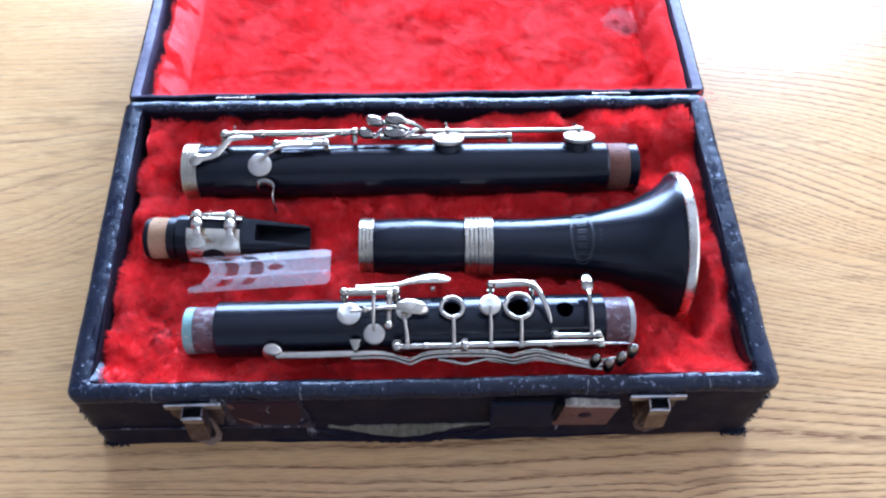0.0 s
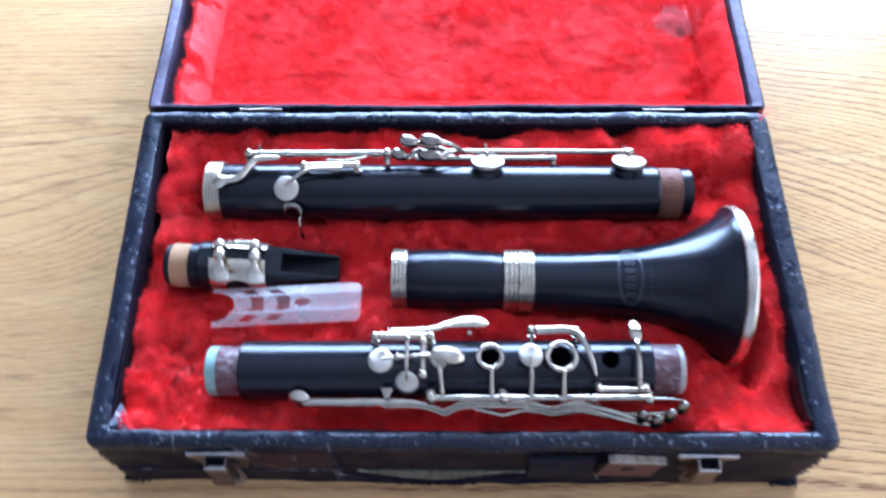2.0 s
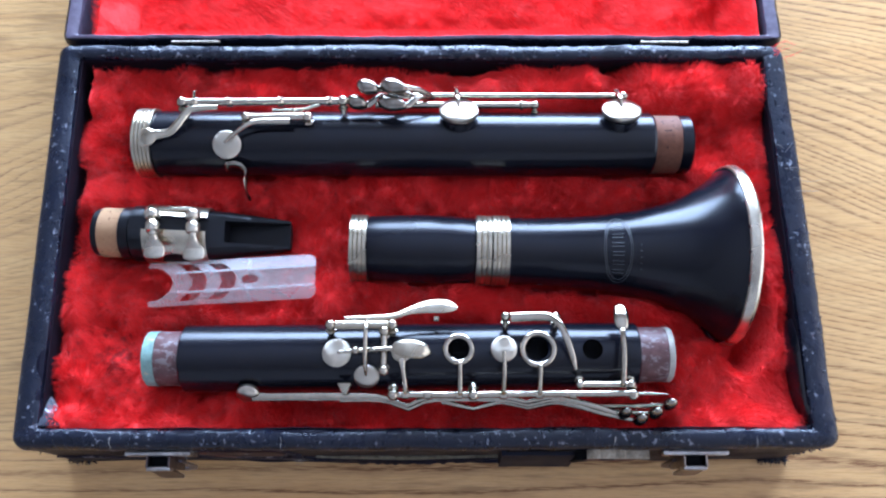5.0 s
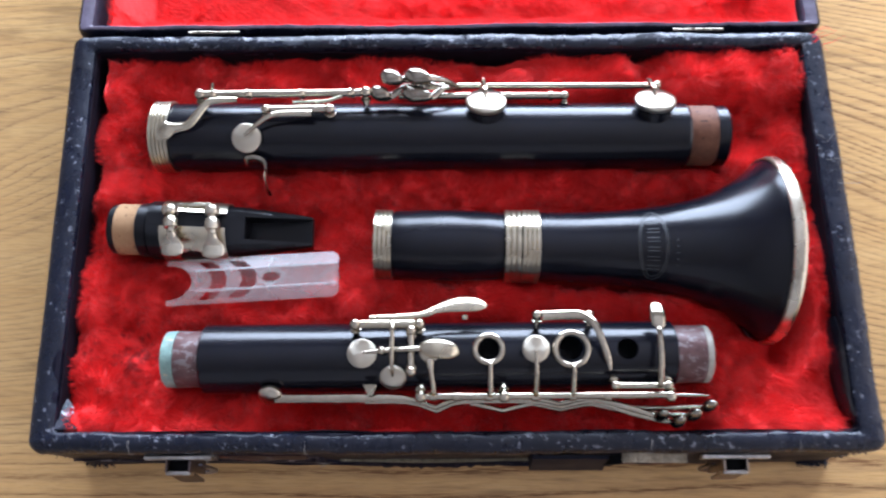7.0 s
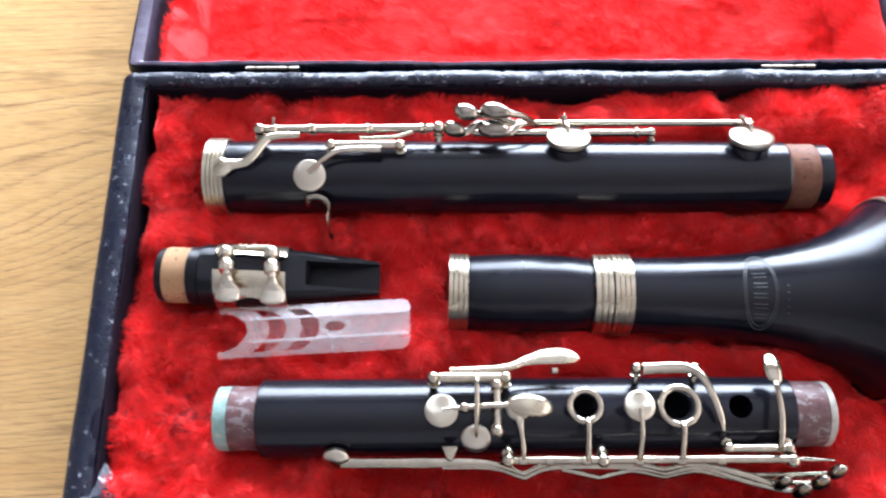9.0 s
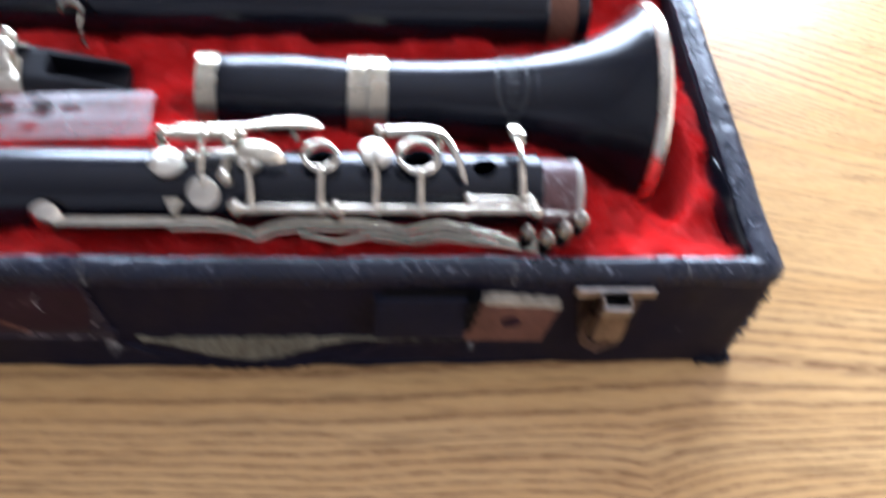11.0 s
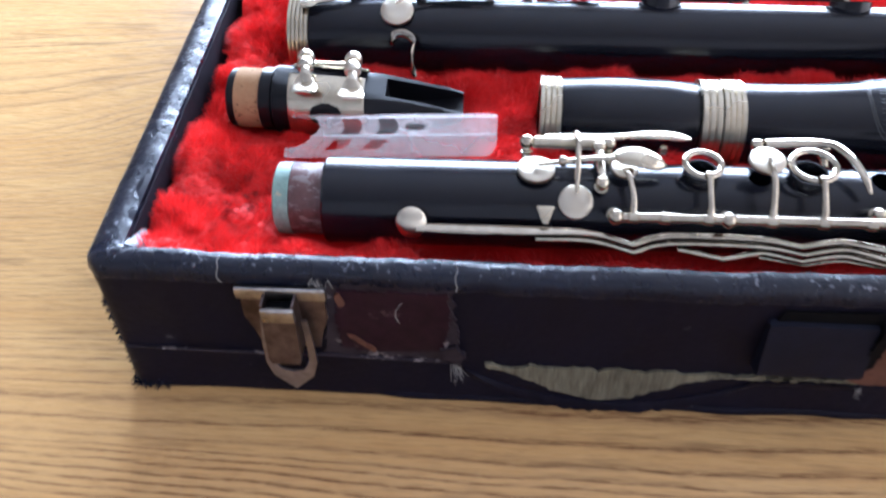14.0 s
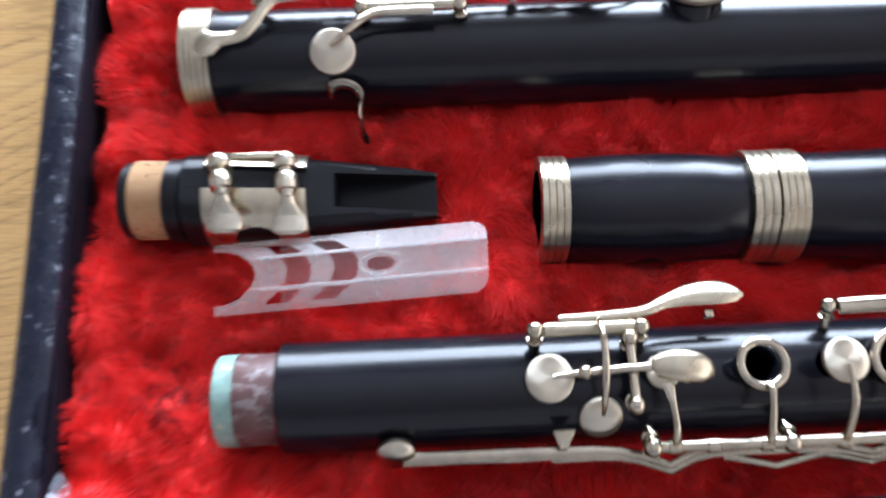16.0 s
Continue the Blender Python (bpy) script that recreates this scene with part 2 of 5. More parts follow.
def leatherette():
    """Black grained covering, rubbed pale in fine flecks along the upper edges."""
    m, n, l, b = material("black_leatherette")
    v = coords(n, l)
    grain, crease, broad = noise_tex(n, l, v, 620), noise_tex(n, l, coords(n, l, (1, 0.6, 0.6)), 150, 5, 0.7), noise_tex(n, l, v, 26, 3)
    col = ramp(n, l, broad, [(0.35, (0.0042, 0.0058, 0.0142)), (0.65, (0.0070, 0.0094, 0.0215))])
    tc, sep = n.new("ShaderNodeTexCoord"), n.new("ShaderNodeSeparateXYZ")
    l.new(tc.outputs["Object"], sep.inputs[0])
    edge = n.new("ShaderNodeMapRange")
    edge.inputs[1].default_value, edge.inputs[2].default_value, edge.inputs[3].default_value, edge.inputs[4].default_value = 0.0550, 0.0592, -0.17, 0.02
    l.new(sep.outputs[2], edge.inputs[0])
    cluster = maths(n, l, "MULTIPLY_ADD", noise_tex(n, l, v, 45, 2), 0.30, -0.15)
    rub = maths(n, l, "ADD", noise_tex(n, l, coords(n, l, (0.8, 0.6, 1)), 520, 4, 0.65), maths(n, l, "ADD", edge.outputs[0], cluster))
    col = mix(n, l, ramp(n, l, rub, [(0.635, (0, 0, 0)), (0.70, (0.85, 0.85, 0.85))]), col, (0.22, 0.23, 0.27))
    l.new(col, b.inputs["Base Color"])
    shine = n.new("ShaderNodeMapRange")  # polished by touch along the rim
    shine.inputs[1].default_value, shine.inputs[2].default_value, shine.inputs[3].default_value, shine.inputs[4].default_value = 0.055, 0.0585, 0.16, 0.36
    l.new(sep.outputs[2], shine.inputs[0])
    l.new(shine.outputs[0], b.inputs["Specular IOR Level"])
    spread(n, l, b, crease, 0.15, 0.46)
    pucker = noise_tex(n, l, v, 110, 3, 0.5)  # cockled where it is drawn over the rim
    both = maths(n, l, "MULTIPLY_ADD", crease, 0.8, maths(n, l, "MULTIPLY_ADD", grain, 0.3, maths(n, l, "MULTIPLY", pucker, 0.45)))
    bump(n, l, b, both, 0.75, 0.0011)
    return m


OAK = wood_material()
WALL = plain("wall_paint", (0.50, 0.49, 0.50), 0.8, colour2=(0.46, 0.45, 0.46), scale=30)
FLOOR = plain("floor_board", (0.33, 0.22, 0.13), 0.5, scale=12)
WHITE = plain("white_paint", (0.82, 0.82, 0.80), 0.6, scale=20)
FUR, PILE = fur_material("red_plush_backing", False), fur_material("red_plush_pile", True)
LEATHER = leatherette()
INNER = plain("dark_purple_cloth", (0.008, 0.005, 0.010), 0.75, scale=300, bumps=0.3, spec=0.08)
PURPLE = plain("worn_purple_leatherette", (0.125, 0.10, 0.145), 0.42, colour2=(0.055, 0.043, 0.07), scale=260, bumps=0.3, wear=((0.35, 0.34, 0.38), 60, 0.68))
EBONY = plain("black_ebonite", (0.0044, 0.0048, 0.0094), 0.23, colour2=(0.0035, 0.0038, 0.0068), scale=160, spec=0.33)
MATT = plain("black_resin", (0.0050, 0.0052, 0.0075), 0.34, scale=200, spec=0.24)
# black of the bores, also used to paint shade in the case front's gaps
BORE_AND_SHADE = plain("dark_bore_and_shade", (0.003, 0.003, 0.004), 0.7, scale=200, spec=0.08)
NICKEL = plain("nickel_silver", (0.525, 0.468, 0.372), 0.17, 1.0, (0.355, 0.31, 0.245), scale=260)
DULL = plain("dull_nickel", (0.38, 0.34, 0.285), 0.19, 1.0, (0.23, 0.20, 0.165), scale=300)
TURNED = turned_metal()
RINGS = plain("plated_ring", (0.60, 0.535, 0.41), 0.28, 1.0, (0.44, 0.39, 0.30), scale=200)
SATIN = plain("satin_nickel", (0.64, 0.585, 0.475), 0.28, 1.0, (0.48, 0.43, 0.345), scale=300)
CORK = plain("cork", (0.41, 0.25, 0.135), 0.85, spec=0.15, colour2=(0.35, 0.20, 0.105), scale=500, bumps=0.3, wear=((0.05, 0.02, 0.01), 620, 0.585))
OLD_CORK = plain("old_cork", (0.185, 0.080, 0.048), 0.6, spec=0.2, colour2=(0.115, 0.046, 0.028), scale=420, bumps=0.3, wear=((0.008, 0.004, 0.004), 360, 0.575))
GREASED = plain("greasy_worn_cork", (0.14, 0.070, 0.068), 0.40, spec=0.4, colour2=(0.06, 0.026, 0.026), scale=330, bumps=0.5, wear=((0.21, 0.17, 0.17), 300, 0.53))
MINT = plain("verdigris_ring", (0.27, 0.42, 0.37), 0.55, colour2=(0.15, 0.24, 0.22), scale=420, wear=((0.42, 0.36, 0.26), 240, 0.60))
CREAM = plain("worn_cream_ring", (0.45, 0.42, 0.36), 0.45, colour2=(0.25, 0.23, 0.2), scale=300)
PLASTIC, FILM = plastic_clear(), plastic_clear("thin_clear_film", 0.065)
BRASS = plain("tarnished_brass", (0.50, 0.475, 0.455), 0.30, 1.0, (0.27, 0.25, 0.235), scale=300)
OLD_BRASS = plain("brown_worn_brass", (0.34, 0.285, 0.245), 0.33, 1.0, (0.17, 0.135, 0.115), scale=260)
STEEL = plain("grey_worn_steel", (0.36, 0.345, 0.40), 0.40, 1.0, (0.22, 0.205, 0.235), scale=300)
RUSTY = plain("rusty_brass", (0.20, 0.160, 0.158), 0.38, 1.0, (0.075, 0.056, 0.058), scale=240)
TAN = plain("tan_leather", (0.150, 0.066, 0.045), 0.65, spec=0.22, colour2=(0.088, 0.036, 0.025), scale=350, bumps=0.3)
CANVAS = plain("pale_canvas", (0.185, 0.172, 0.125), 0.9, colour2=(0.080, 0.072, 0.052), scale=900, bumps=0.8, spec=0.1, stretch=(1, 0.12, 0.12))
MAROON = plain("maroon_board", (0.024, 0.0075, 0.015), 0.45, colour2=(0.011, 0.004, 0.008), scale=200, bumps=0.3, spec=0.12, wear=((0.16, 0.10, 0.10), 90, 0.63))
WORN = plain("dull_worn_leatherette", (0.0072, 0.0064, 0.0145), 0.50, colour2=(0.0044, 0.0038, 0.0090), scale=420, bumps=0.5, spec=0.10, wear=((0.060, 0.058, 0.066), 140, 0.67))
FUZZ = plain("pale_torn_fibre", (0.42, 0.37, 0.29), 0.9, colour2=(0.22, 0.18, 0.13), scale=700, bumps=0.8, spec=0.1)
SCUFFED = plain("scuffed_purple_leatherette", (0.034, 0.026, 0.034), 0.5, colour2=(0.012, 0.009, 0.014), scale=240, bumps=0.6, spec=0.15, wear=((0.20, 0.17, 0.17), 170, 0.60))
NAVY = plain("navy_tape", (0.008, 0.009, 0.020), 0.55, colour2=(0.005, 0.006, 0.013), scale=300, spec=0.12)
GLOSSY = plain("glossy_black_leatherette", (0.006, 0.006, 0.010), 0.16, colour2=(0.003, 0.003, 0.005), scale=240, bumps=0.8, spec=0.55)
VINYL = plain("glossy_blue_grey_vinyl", (0.030, 0.034, 0.052), 0.28, colour2=(0.008, 0.009, 0.015), scale=420, bumps=1.0, spec=0.3, wear=((0.40, 0.42, 0.48), 300, 0.58))
THREAD = plain("pale_thread", (0.27, 0.26, 0.25), 0.9, scale=600)
ENGRAVED = plain("engraved_ebonite", (0.034, 0.038, 0.040), 0.5, colour2=(0.012, 0.013, 0.014), scale=420)


# ---- building helpers ----
def link(name, mesh, mat, parent, label=""):
    ob = new(name, mesh)
    if mat:
        mesh.materials.append(mat)
    if parent:
        ob.parent = parent
        if parent.type == "EMPTY":
            ob.matrix_parent_inverse = Matrix.Translation(-parent.location)
    if label:
        ob["label"] = label
    return ob


def part(name, bm, mat, parent, label="", sharp=40):
    mesh = bpy.data.meshes.new(name)
    bmesh.ops.recalc_face_normals(bm, faces=bm.faces[:])
    for f in bm.faces:
        f.smooth = True
    bm.to_mesh(mesh)
    bm.free()
    mesh.set_sharp_from_angle(angle=radians(sharp))
    return link(name, mesh, mat, parent, label)


def thing(name, at, label, category, group=""):
    ob = new(name)
    ob.location = at
    ob.empty_display_size = 0.02
    return tagged(ob, label, category, group)


def brick(bm, lo, hi, bev=0.0, segs=2):
    """A box from corner to corner with rounded edges, added to bm."""
    made = bmesh.ops.create_cube(bm, size=1)["verts"]
    for v in made:
        v.co = Vector([a + (b - a) * (c + 0.5) for a, b, c in zip(lo, hi, v.co)])
    if bev:
        edges = list({e for v in made for e in v.link_edges})
        bmesh.ops.bevel(bm, geom=edges, offset=bev, segments=segs, affect="EDGES", profile=0.5)
    return bm


def box(lo, hi, bev=0.0, segs=2):
    return brick(bmesh.new(), lo, hi, bev, segs)


def rings(bm, loops, cap0=True, cap1=True):
    """Skin a row of vertex loops."""
    vs = [[bm.verts.new(p) for p in loop] for loop in loops]
    k = len(vs[0])
    for a, b in zip(vs, vs[1:]):
        for i in range(k):
            bm.faces.new((a[i], a[(i + 1) % k], b[(i + 1) % k], b[i]))
    if cap0:
        bm.faces.new(vs[0][::-1])
    if cap1:
        bm.faces.new(vs[-1])
    return bm


def axis_frame(a, b):
    """A frame at a whose x axis runs to b, with z as nearly up as can be."""
    x = (Vector(b) - Vector(a)).normalized()
    up = Vector((0, 0, 1)) if abs(x.z) < 0.9 else Vector((0, 1, 0))
    y = up.cross(x).normalized()
    z = x.cross(y)
    m = Matrix((x, y, z)).transposed().to_4x4()
    m.translation = a
    return m


def lathe(bm, prof, m, seg=40, cap0=True, cap1=True):
    """Turn a profile of (along, radius) about the x axis of m."""
    loops = [[m @ Vector((x, r * math.cos(2 * math.pi * i / seg), r * math.sin(2 * math.pi * i / seg))) for i in range(seg)] for x, r in prof]
    return rings(bm, loops, cap0, cap1)


def smooth_path(pts, steps=6):
    """A Catmull-Rom curve through points (tuples of any length)."""
    if len(pts) < 3:
        return [list(p) for p in pts]
    p = [np.array(q, float) for q in pts]
    p = [2 * p[0] - p[1]] + p + [2 * p[-1] - p[-2]]
    out = []
    for i in range(1, len(p) - 2):
        for s in range(steps):
            t = s / steps
            out.append(0.5 * (2 * p[i] + (p[i + 1] - p[i - 1]) * t + (2 * p[i - 1] - 5 * p[i] + 4 * p[i + 1] - p[i + 2]) * t * t + (3 * p[i] - p[i - 1] - 3 * p[i + 1] + p[i + 2]) * t ** 3))
    out.append(p[-2])
    return [list(q) for q in out]


def bar(bm, pts, side=(0, 0, 1), seg=10, steps=6, squareness=1.0):
    """Sweep an ellipse along points (x, y, z, half width, half thickness); side: the way of the thickness."""
    path = smooth_path(pts, steps)
    loops = []
    for i, p in enumerate(path):
        a, b = path[max(i - 1, 0)], path[min(i + 1, len(path) - 1)]
        t = (Vector(b[:3]) - Vector(a[:3])).normalized()
        n = Vector(side)
        n = (n - t * n.dot(t)).normalized()
        w = t.cross(n)
        ring = []
        for k in range(seg):
            c, s = math.cos(2 * math.pi * k / seg), math.sin(2 * math.pi * k / seg)
            c, s = math.copysign(abs(c) ** squareness, c), math.copysign(abs(s) ** squareness, s)
            ring.append(Vector(p[:3]) + w * (c * p[3]) + n * (s * p[4]))
        loops.append(ring)
    return rings(bm, loops)


def rod(bm, a, b, r, r2=None, seg=14):
    m = axis_frame(a, b)
    d = (Vector(b) - Vector(a)).length
    r2 = r if r2 is None else r2
    e = min(r, r2) * 0.25
    return lathe(bm, [(0, r - e), (e, r), (d - e, r2), (d, r2 - e)], m, seg)


def ball(bm, at, r, m=None, seg=16):
    r = r if isinstance(r, tuple) else (r, r, r)
    turn = Matrix.Translation(at) @ (m or Matrix.Identity(4)) @ Matrix.Diagonal((*r, 1))
    bmesh.ops.create_uvsphere(bm, u_segments=seg, v_segments=seg // 2 + 2, radius=1, matrix=turn)
    return bm


def cup(bm, at, normal, r, thick, apex=0.00015, seg=40):
    """A key cup: a turned disc with rounded rim and a faintly conical top."""
    m = axis_frame(at, Vector(at) + Vector(normal))
    return lathe(bm, [(-thick, r * 0.9), (-thick * 0.9, r * 0.97), (-thick * 0.4, r), (0, r * 0.985), (thick * 0.18, r * 0.93), (thick * 0.3 + apex * 0.5, r * 0.5), (thick * 0.3 + apex, r * 0.03)], m, seg)


def torus(bm, at, normal, r, w, h, seg=40, sec=10):
    """A ring of flattened section about normal."""
    m = axis_frame(at, Vector(at) + Vector(normal))
    vs = []
    for i in range(seg):
        a = 2 * math.pi * i / seg
        vs.append([bm.verts.new(m @ Vector((h * math.sin(2 * math.pi * k / sec), (r + w * math.cos(2 * math.pi * k / sec)) * math.cos(a), (r + w * math.cos(2 * math.pi * k / sec)) * math.sin(a)))) for k in range(sec)])
    for i in range(seg):
        for k in range(sec):
            bm.faces.new((vs[i][k], vs[(i + 1) % seg][k], vs[(i + 1) % seg][(k + 1) % sec], vs[i][(k + 1) % sec]))
    return bm


def subtract(body, tool):
    """Take the tool object out of the body object; both go, a bmesh comes back."""
    mod = body.modifiers.new("bore", "BOOLEAN")
    mod.operation, mod.solver, mod.object = "DIFFERENCE", "EXACT", tool
    bpy.context.view_layer.update()
    made = bpy.data.meshes.new_from_object(body.evaluated_get(bpy.context.evaluated_depsgraph_get()))
    out = bmesh.new()
    out.from_mesh(made)
    for o in (body, tool):
        me = o.data
        bpy.data.objects.remove(o)
        bpy.data.meshes.remove(me)
    bpy.data.meshes.remove(made)
    return out


def bored(bm, drills):
    """The mesh of bm with the drills (a, b, radius) taken out."""
    tool = bmesh.new()
    for a, b, r in drills:
        lathe(tool, [(0, r), ((Vector(b) - Vector(a)).length, r)], axis_frame(a, b), 32)
    obs = []
    for q in (bm, tool):
        bmesh.ops.recalc_face_normals(q, faces=q.faces[:])
        me = bpy.data.meshes.new("blank")
        q.to_mesh(me)
        q.free()
        obs.append(new("blank", me))
    return subtract(*obs)


def value_noise(x, y, scale, seed):
    """Smooth noise from 0 to 1 on arrays."""
    grid = np.random.RandomState(seed).rand(128, 128)
    u, v = x * scale + 50.3, y * scale + 50.7
    i, j = np.floor(u).astype(int), np.floor(v).astype(int)
    f, g = u - i, v - j
    f, g = f * f * (3 - 2 * f), g * g * (3 - 2 * g)
    i, j, i1, j1 = i % 128, j % 128, (i + 1) % 128, (j + 1) % 128
    return (grid[i, j] * (1 - f) + grid[i1, j] * f) * (1 - g) + (grid[i, j1] * (1 - f) + grid[i1, j1] * f) * g


# ---- the room ----
def structure(name, bm, mat, label):
    return tagged(part(name, bm, mat, None), label, "room", kind="structure")


structure("floor", box((X0, Y0, ZF - 0.1), (X1, Y1, ZF)), FLOOR, "brown wooden floor under the table")
structure("ceiling", box((X0, Y0, ZC), (X1, Y1, ZC + 0.1)), WALL, "plain white painted ceiling")
# east wall, with the opening made for the fill lamp
wall = bmesh.new()
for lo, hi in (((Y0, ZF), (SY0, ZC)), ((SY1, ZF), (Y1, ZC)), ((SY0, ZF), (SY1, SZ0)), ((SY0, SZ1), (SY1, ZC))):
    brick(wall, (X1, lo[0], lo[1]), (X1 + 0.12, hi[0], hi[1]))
structure("wall_east", wall, WALL, "plain pale painted wall with an opening for the added fill light")
structure("wall_west", box((X0 - 0.12, Y0, ZF), (X0, Y1, ZC)), WALL, "plain pale painted wall")
structure("wall_south", box((X0, Y0 - 0.12, ZF), (X1, Y0, ZC)), WALL, "plain pale painted wall")
wall = bmesh.new()
for lo, hi in (((X0, ZF), (WX0, ZC)), ((WX1, ZF), (X1, ZC)), ((WX0, ZF), (WX1, WZ0)), ((WX0, WZ1), (WX1, ZC))):
    brick(wall, (lo[0], Y1, lo[1]), (hi[0], Y1 + 0.2, hi[1]))
structure("wall_north", wall, WALL, "pale painted wall with a wide window")
window = tagged(new("window_1"), "white painted window in the wall beyond the table", "window", kind="structure")
for lo, hi in (((WX0, WZ0), (WX0 + 0.05, WZ1)), ((WX1 - 0.05, WZ0), (WX1, WZ1)), ((WX0 + 0.05, WZ0), (WX1 - 0.05, WZ0 + 0.05)), ((WX0 + 0.05, WZ1 - 0.05), (WX1 - 0.05, WZ1))):
    part("window_frame", box((lo[0], Y1 + 0.06, lo[1]), (hi[0], Y1 + 0.12, hi[1]), 0.004), WHITE, window)

# window surround added round the fill lamp, out of view
side = tagged(new("fill_window"), "unseen window added in the side wall for fill light", "window", kind="structure")
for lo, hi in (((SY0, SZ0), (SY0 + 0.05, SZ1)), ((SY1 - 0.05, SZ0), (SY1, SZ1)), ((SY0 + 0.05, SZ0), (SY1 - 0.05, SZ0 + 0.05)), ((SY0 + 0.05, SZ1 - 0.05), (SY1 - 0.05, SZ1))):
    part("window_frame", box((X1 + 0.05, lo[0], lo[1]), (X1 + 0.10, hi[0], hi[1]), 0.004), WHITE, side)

# ---- the table ----
table = thing("table", (0.05, 0.15, ZF), "oak table with dark growth rings and a satin varnish", "table")
part("tabletop", box((-0.85, -0.5, -0.035), (0.95, 0.8, 0.0), 0.004, 3), OAK, table)
for lx in (-0.78, 0.82):
    for ly in (-0.43, 0.67):
        part("leg", box((lx, ly, ZF), (lx + 0.06, ly + 0.06, -0.036), 0.004), OAK, table)

# ---- the instrument case ----
CX0, CX1, CY0, CY1, CZ = -0.1675, 0.1672, -0.0035, 0.1815, 0.059
case = thing("instrument_case", (0, 0.09, 0), "open worn black clarinet case with red plush lining", "instrument case")


def outline(x0, x1, y0, y1, r, z, per=150, wob=0.0, seed=3):
    """A rounded rectangle at height z, with a slight wobble."""
    pts = []
    corners = [(x1 - r, y0 + r, -90), (x1 - r, y1 - r, 0), (x0 + r, y1 - r, 90), (x0 + r, y0 + r, 180)]
    for k, (cx, cy, a0) in enumerate(corners):
        arc = [(cx + r * math.cos(radians(a0 + 90 * i / 6)), cy + r * math.sin(radians(a0 + 90 * i / 6))) for i in range(7)]
        pts += arc
        nx, ny, b0 = corners[(k + 1) % 4]
        nxt = (nx + r * math.cos(radians(b0)), ny + r * math.sin(radians(b0)))
        for i in range(1, per):
            pts.append((arc[-1][0] + (nxt[0] - arc[-1][0]) * i / per, arc[-1][1] + (nxt[1] - arc[-1][1]) * i / per))
    out = []
    for x, y in pts:
        w = noise.noise(Vector((x * 40, y * 40, z * 60 + seed))) * wob
        if z > 0.03:
            w += noise.noise(Vector((x * 210, y * 210, z * 120 + seed))) * wob * 0.55
        out.append(Vector((x + w * 0.6, y + w, z + w * (0.6 if z > 0.002 else 0))))
    return out


def tray(bm, x0, x1, y0, y1, prof, floor_z, wob):
    """Walls from a profile of (inset x, inset y, z), outside bottom to inside bottom, with a floor."""
    loops = [outline(x0 + dx, x1 - dx, y0 + dy, y1 - dy, max(0.0045 - dx, 0.0012), z, wob=wob) for dx, dy, z in prof]
    for loop in loops:
        for p in loop:  # the left end stands a little askew
            p.x -= 0.03 * min(max(p.y, 0), 0.185) * min(max(-p.x / 0.16, 0), 1)
    return rings(bm, loops, floor_z > 0)


base = part("base_shell", tray(bmesh.new(), CX0, CX1, CY0, CY1, [
    (0.001, -0.0004, 0.0), (0.0, -0.0017, 0.0012), (-0.0002, -0.0016, 0.006), (0.0, -0.0008, 0.020), (0.0, 0.0, 0.048), (0.0, 0.0, 0.0555), (0.0005, 0.0005, 0.0578), (0.0017, 0.0014, 0.0590),
    (0.0078, 0.0056, 0.0593), (0.0092, 0.0066, 0.0583), (0.0096, 0.0070, 0.0545), (0.0112, 0.0086, 0.0070)], 0.006, 0.0007), WORN, case, "scuffed dull black leatherette box")
bound = [outline(CX0 + dx, CX1 - dx, CY0 + dy, CY1 - dy, max(0.0045 - dx, 0.0012), z, wob=0.0008, seed=8) for dx, dy, z in [
    (0.0004, 0.0004, 0.0528), (-0.0007, -0.0007, 0.0532), (-0.0009, -0.0009, 0.0545), (-0.0007, -0.0007, 0.0562), (-0.0001, -0.0001, 0.0582), (0.0014, 0.0012, 0.0595), (0.0050, 0.0038, 0.0599), (0.0080, 0.0058, 0.0597), (0.0095, 0.0069, 0.0586), (0.0100, 0.0074, 0.0550), (0.0098, 0.0072, 0.0540)]]
for loop in bound:
    for p in loop:
        p.x -= 0.03 * min(max(p.y, 0), 0.185) * min(max(-p.x / 0.16, 0), 1)
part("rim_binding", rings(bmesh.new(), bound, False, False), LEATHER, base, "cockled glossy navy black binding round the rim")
part("inner_wall", tray(bmesh.new(), CX0, CX1, CY0, CY1, [(0.0099, 0.0073, 0.0575), (0.0104, 0.0078, 0.0570), (0.0106, 0.0080, 0.0078)], 0.0, 0.0006), INNER, base)

# the lid lies folded back, its rim level with the box's
LY0, LY1 = 0.1838, 0.369
lid = part("lid_shell", tray(bmesh.new(), CX0 - 0.001, CX1 + 0.002, LY0, LY1, [
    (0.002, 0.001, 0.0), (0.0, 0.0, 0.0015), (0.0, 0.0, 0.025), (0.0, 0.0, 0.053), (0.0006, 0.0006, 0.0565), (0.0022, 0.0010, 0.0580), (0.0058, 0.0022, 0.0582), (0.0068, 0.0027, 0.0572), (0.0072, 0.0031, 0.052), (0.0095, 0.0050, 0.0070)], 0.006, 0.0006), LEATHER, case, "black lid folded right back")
part("lid_inner_wall", tray(bmesh.new(), CX0 - 0.001, CX1 + 0.002, LY0, LY1, [(0.0026, 0.0014, 0.0586), (0.0060, 0.0026, 0.0589), (0.0078, 0.0034, 0.0580), (0.0088, 0.0040, 0.0080)], 0.0, 0.0006), PURPLE, lid, "worn purple inside edge")

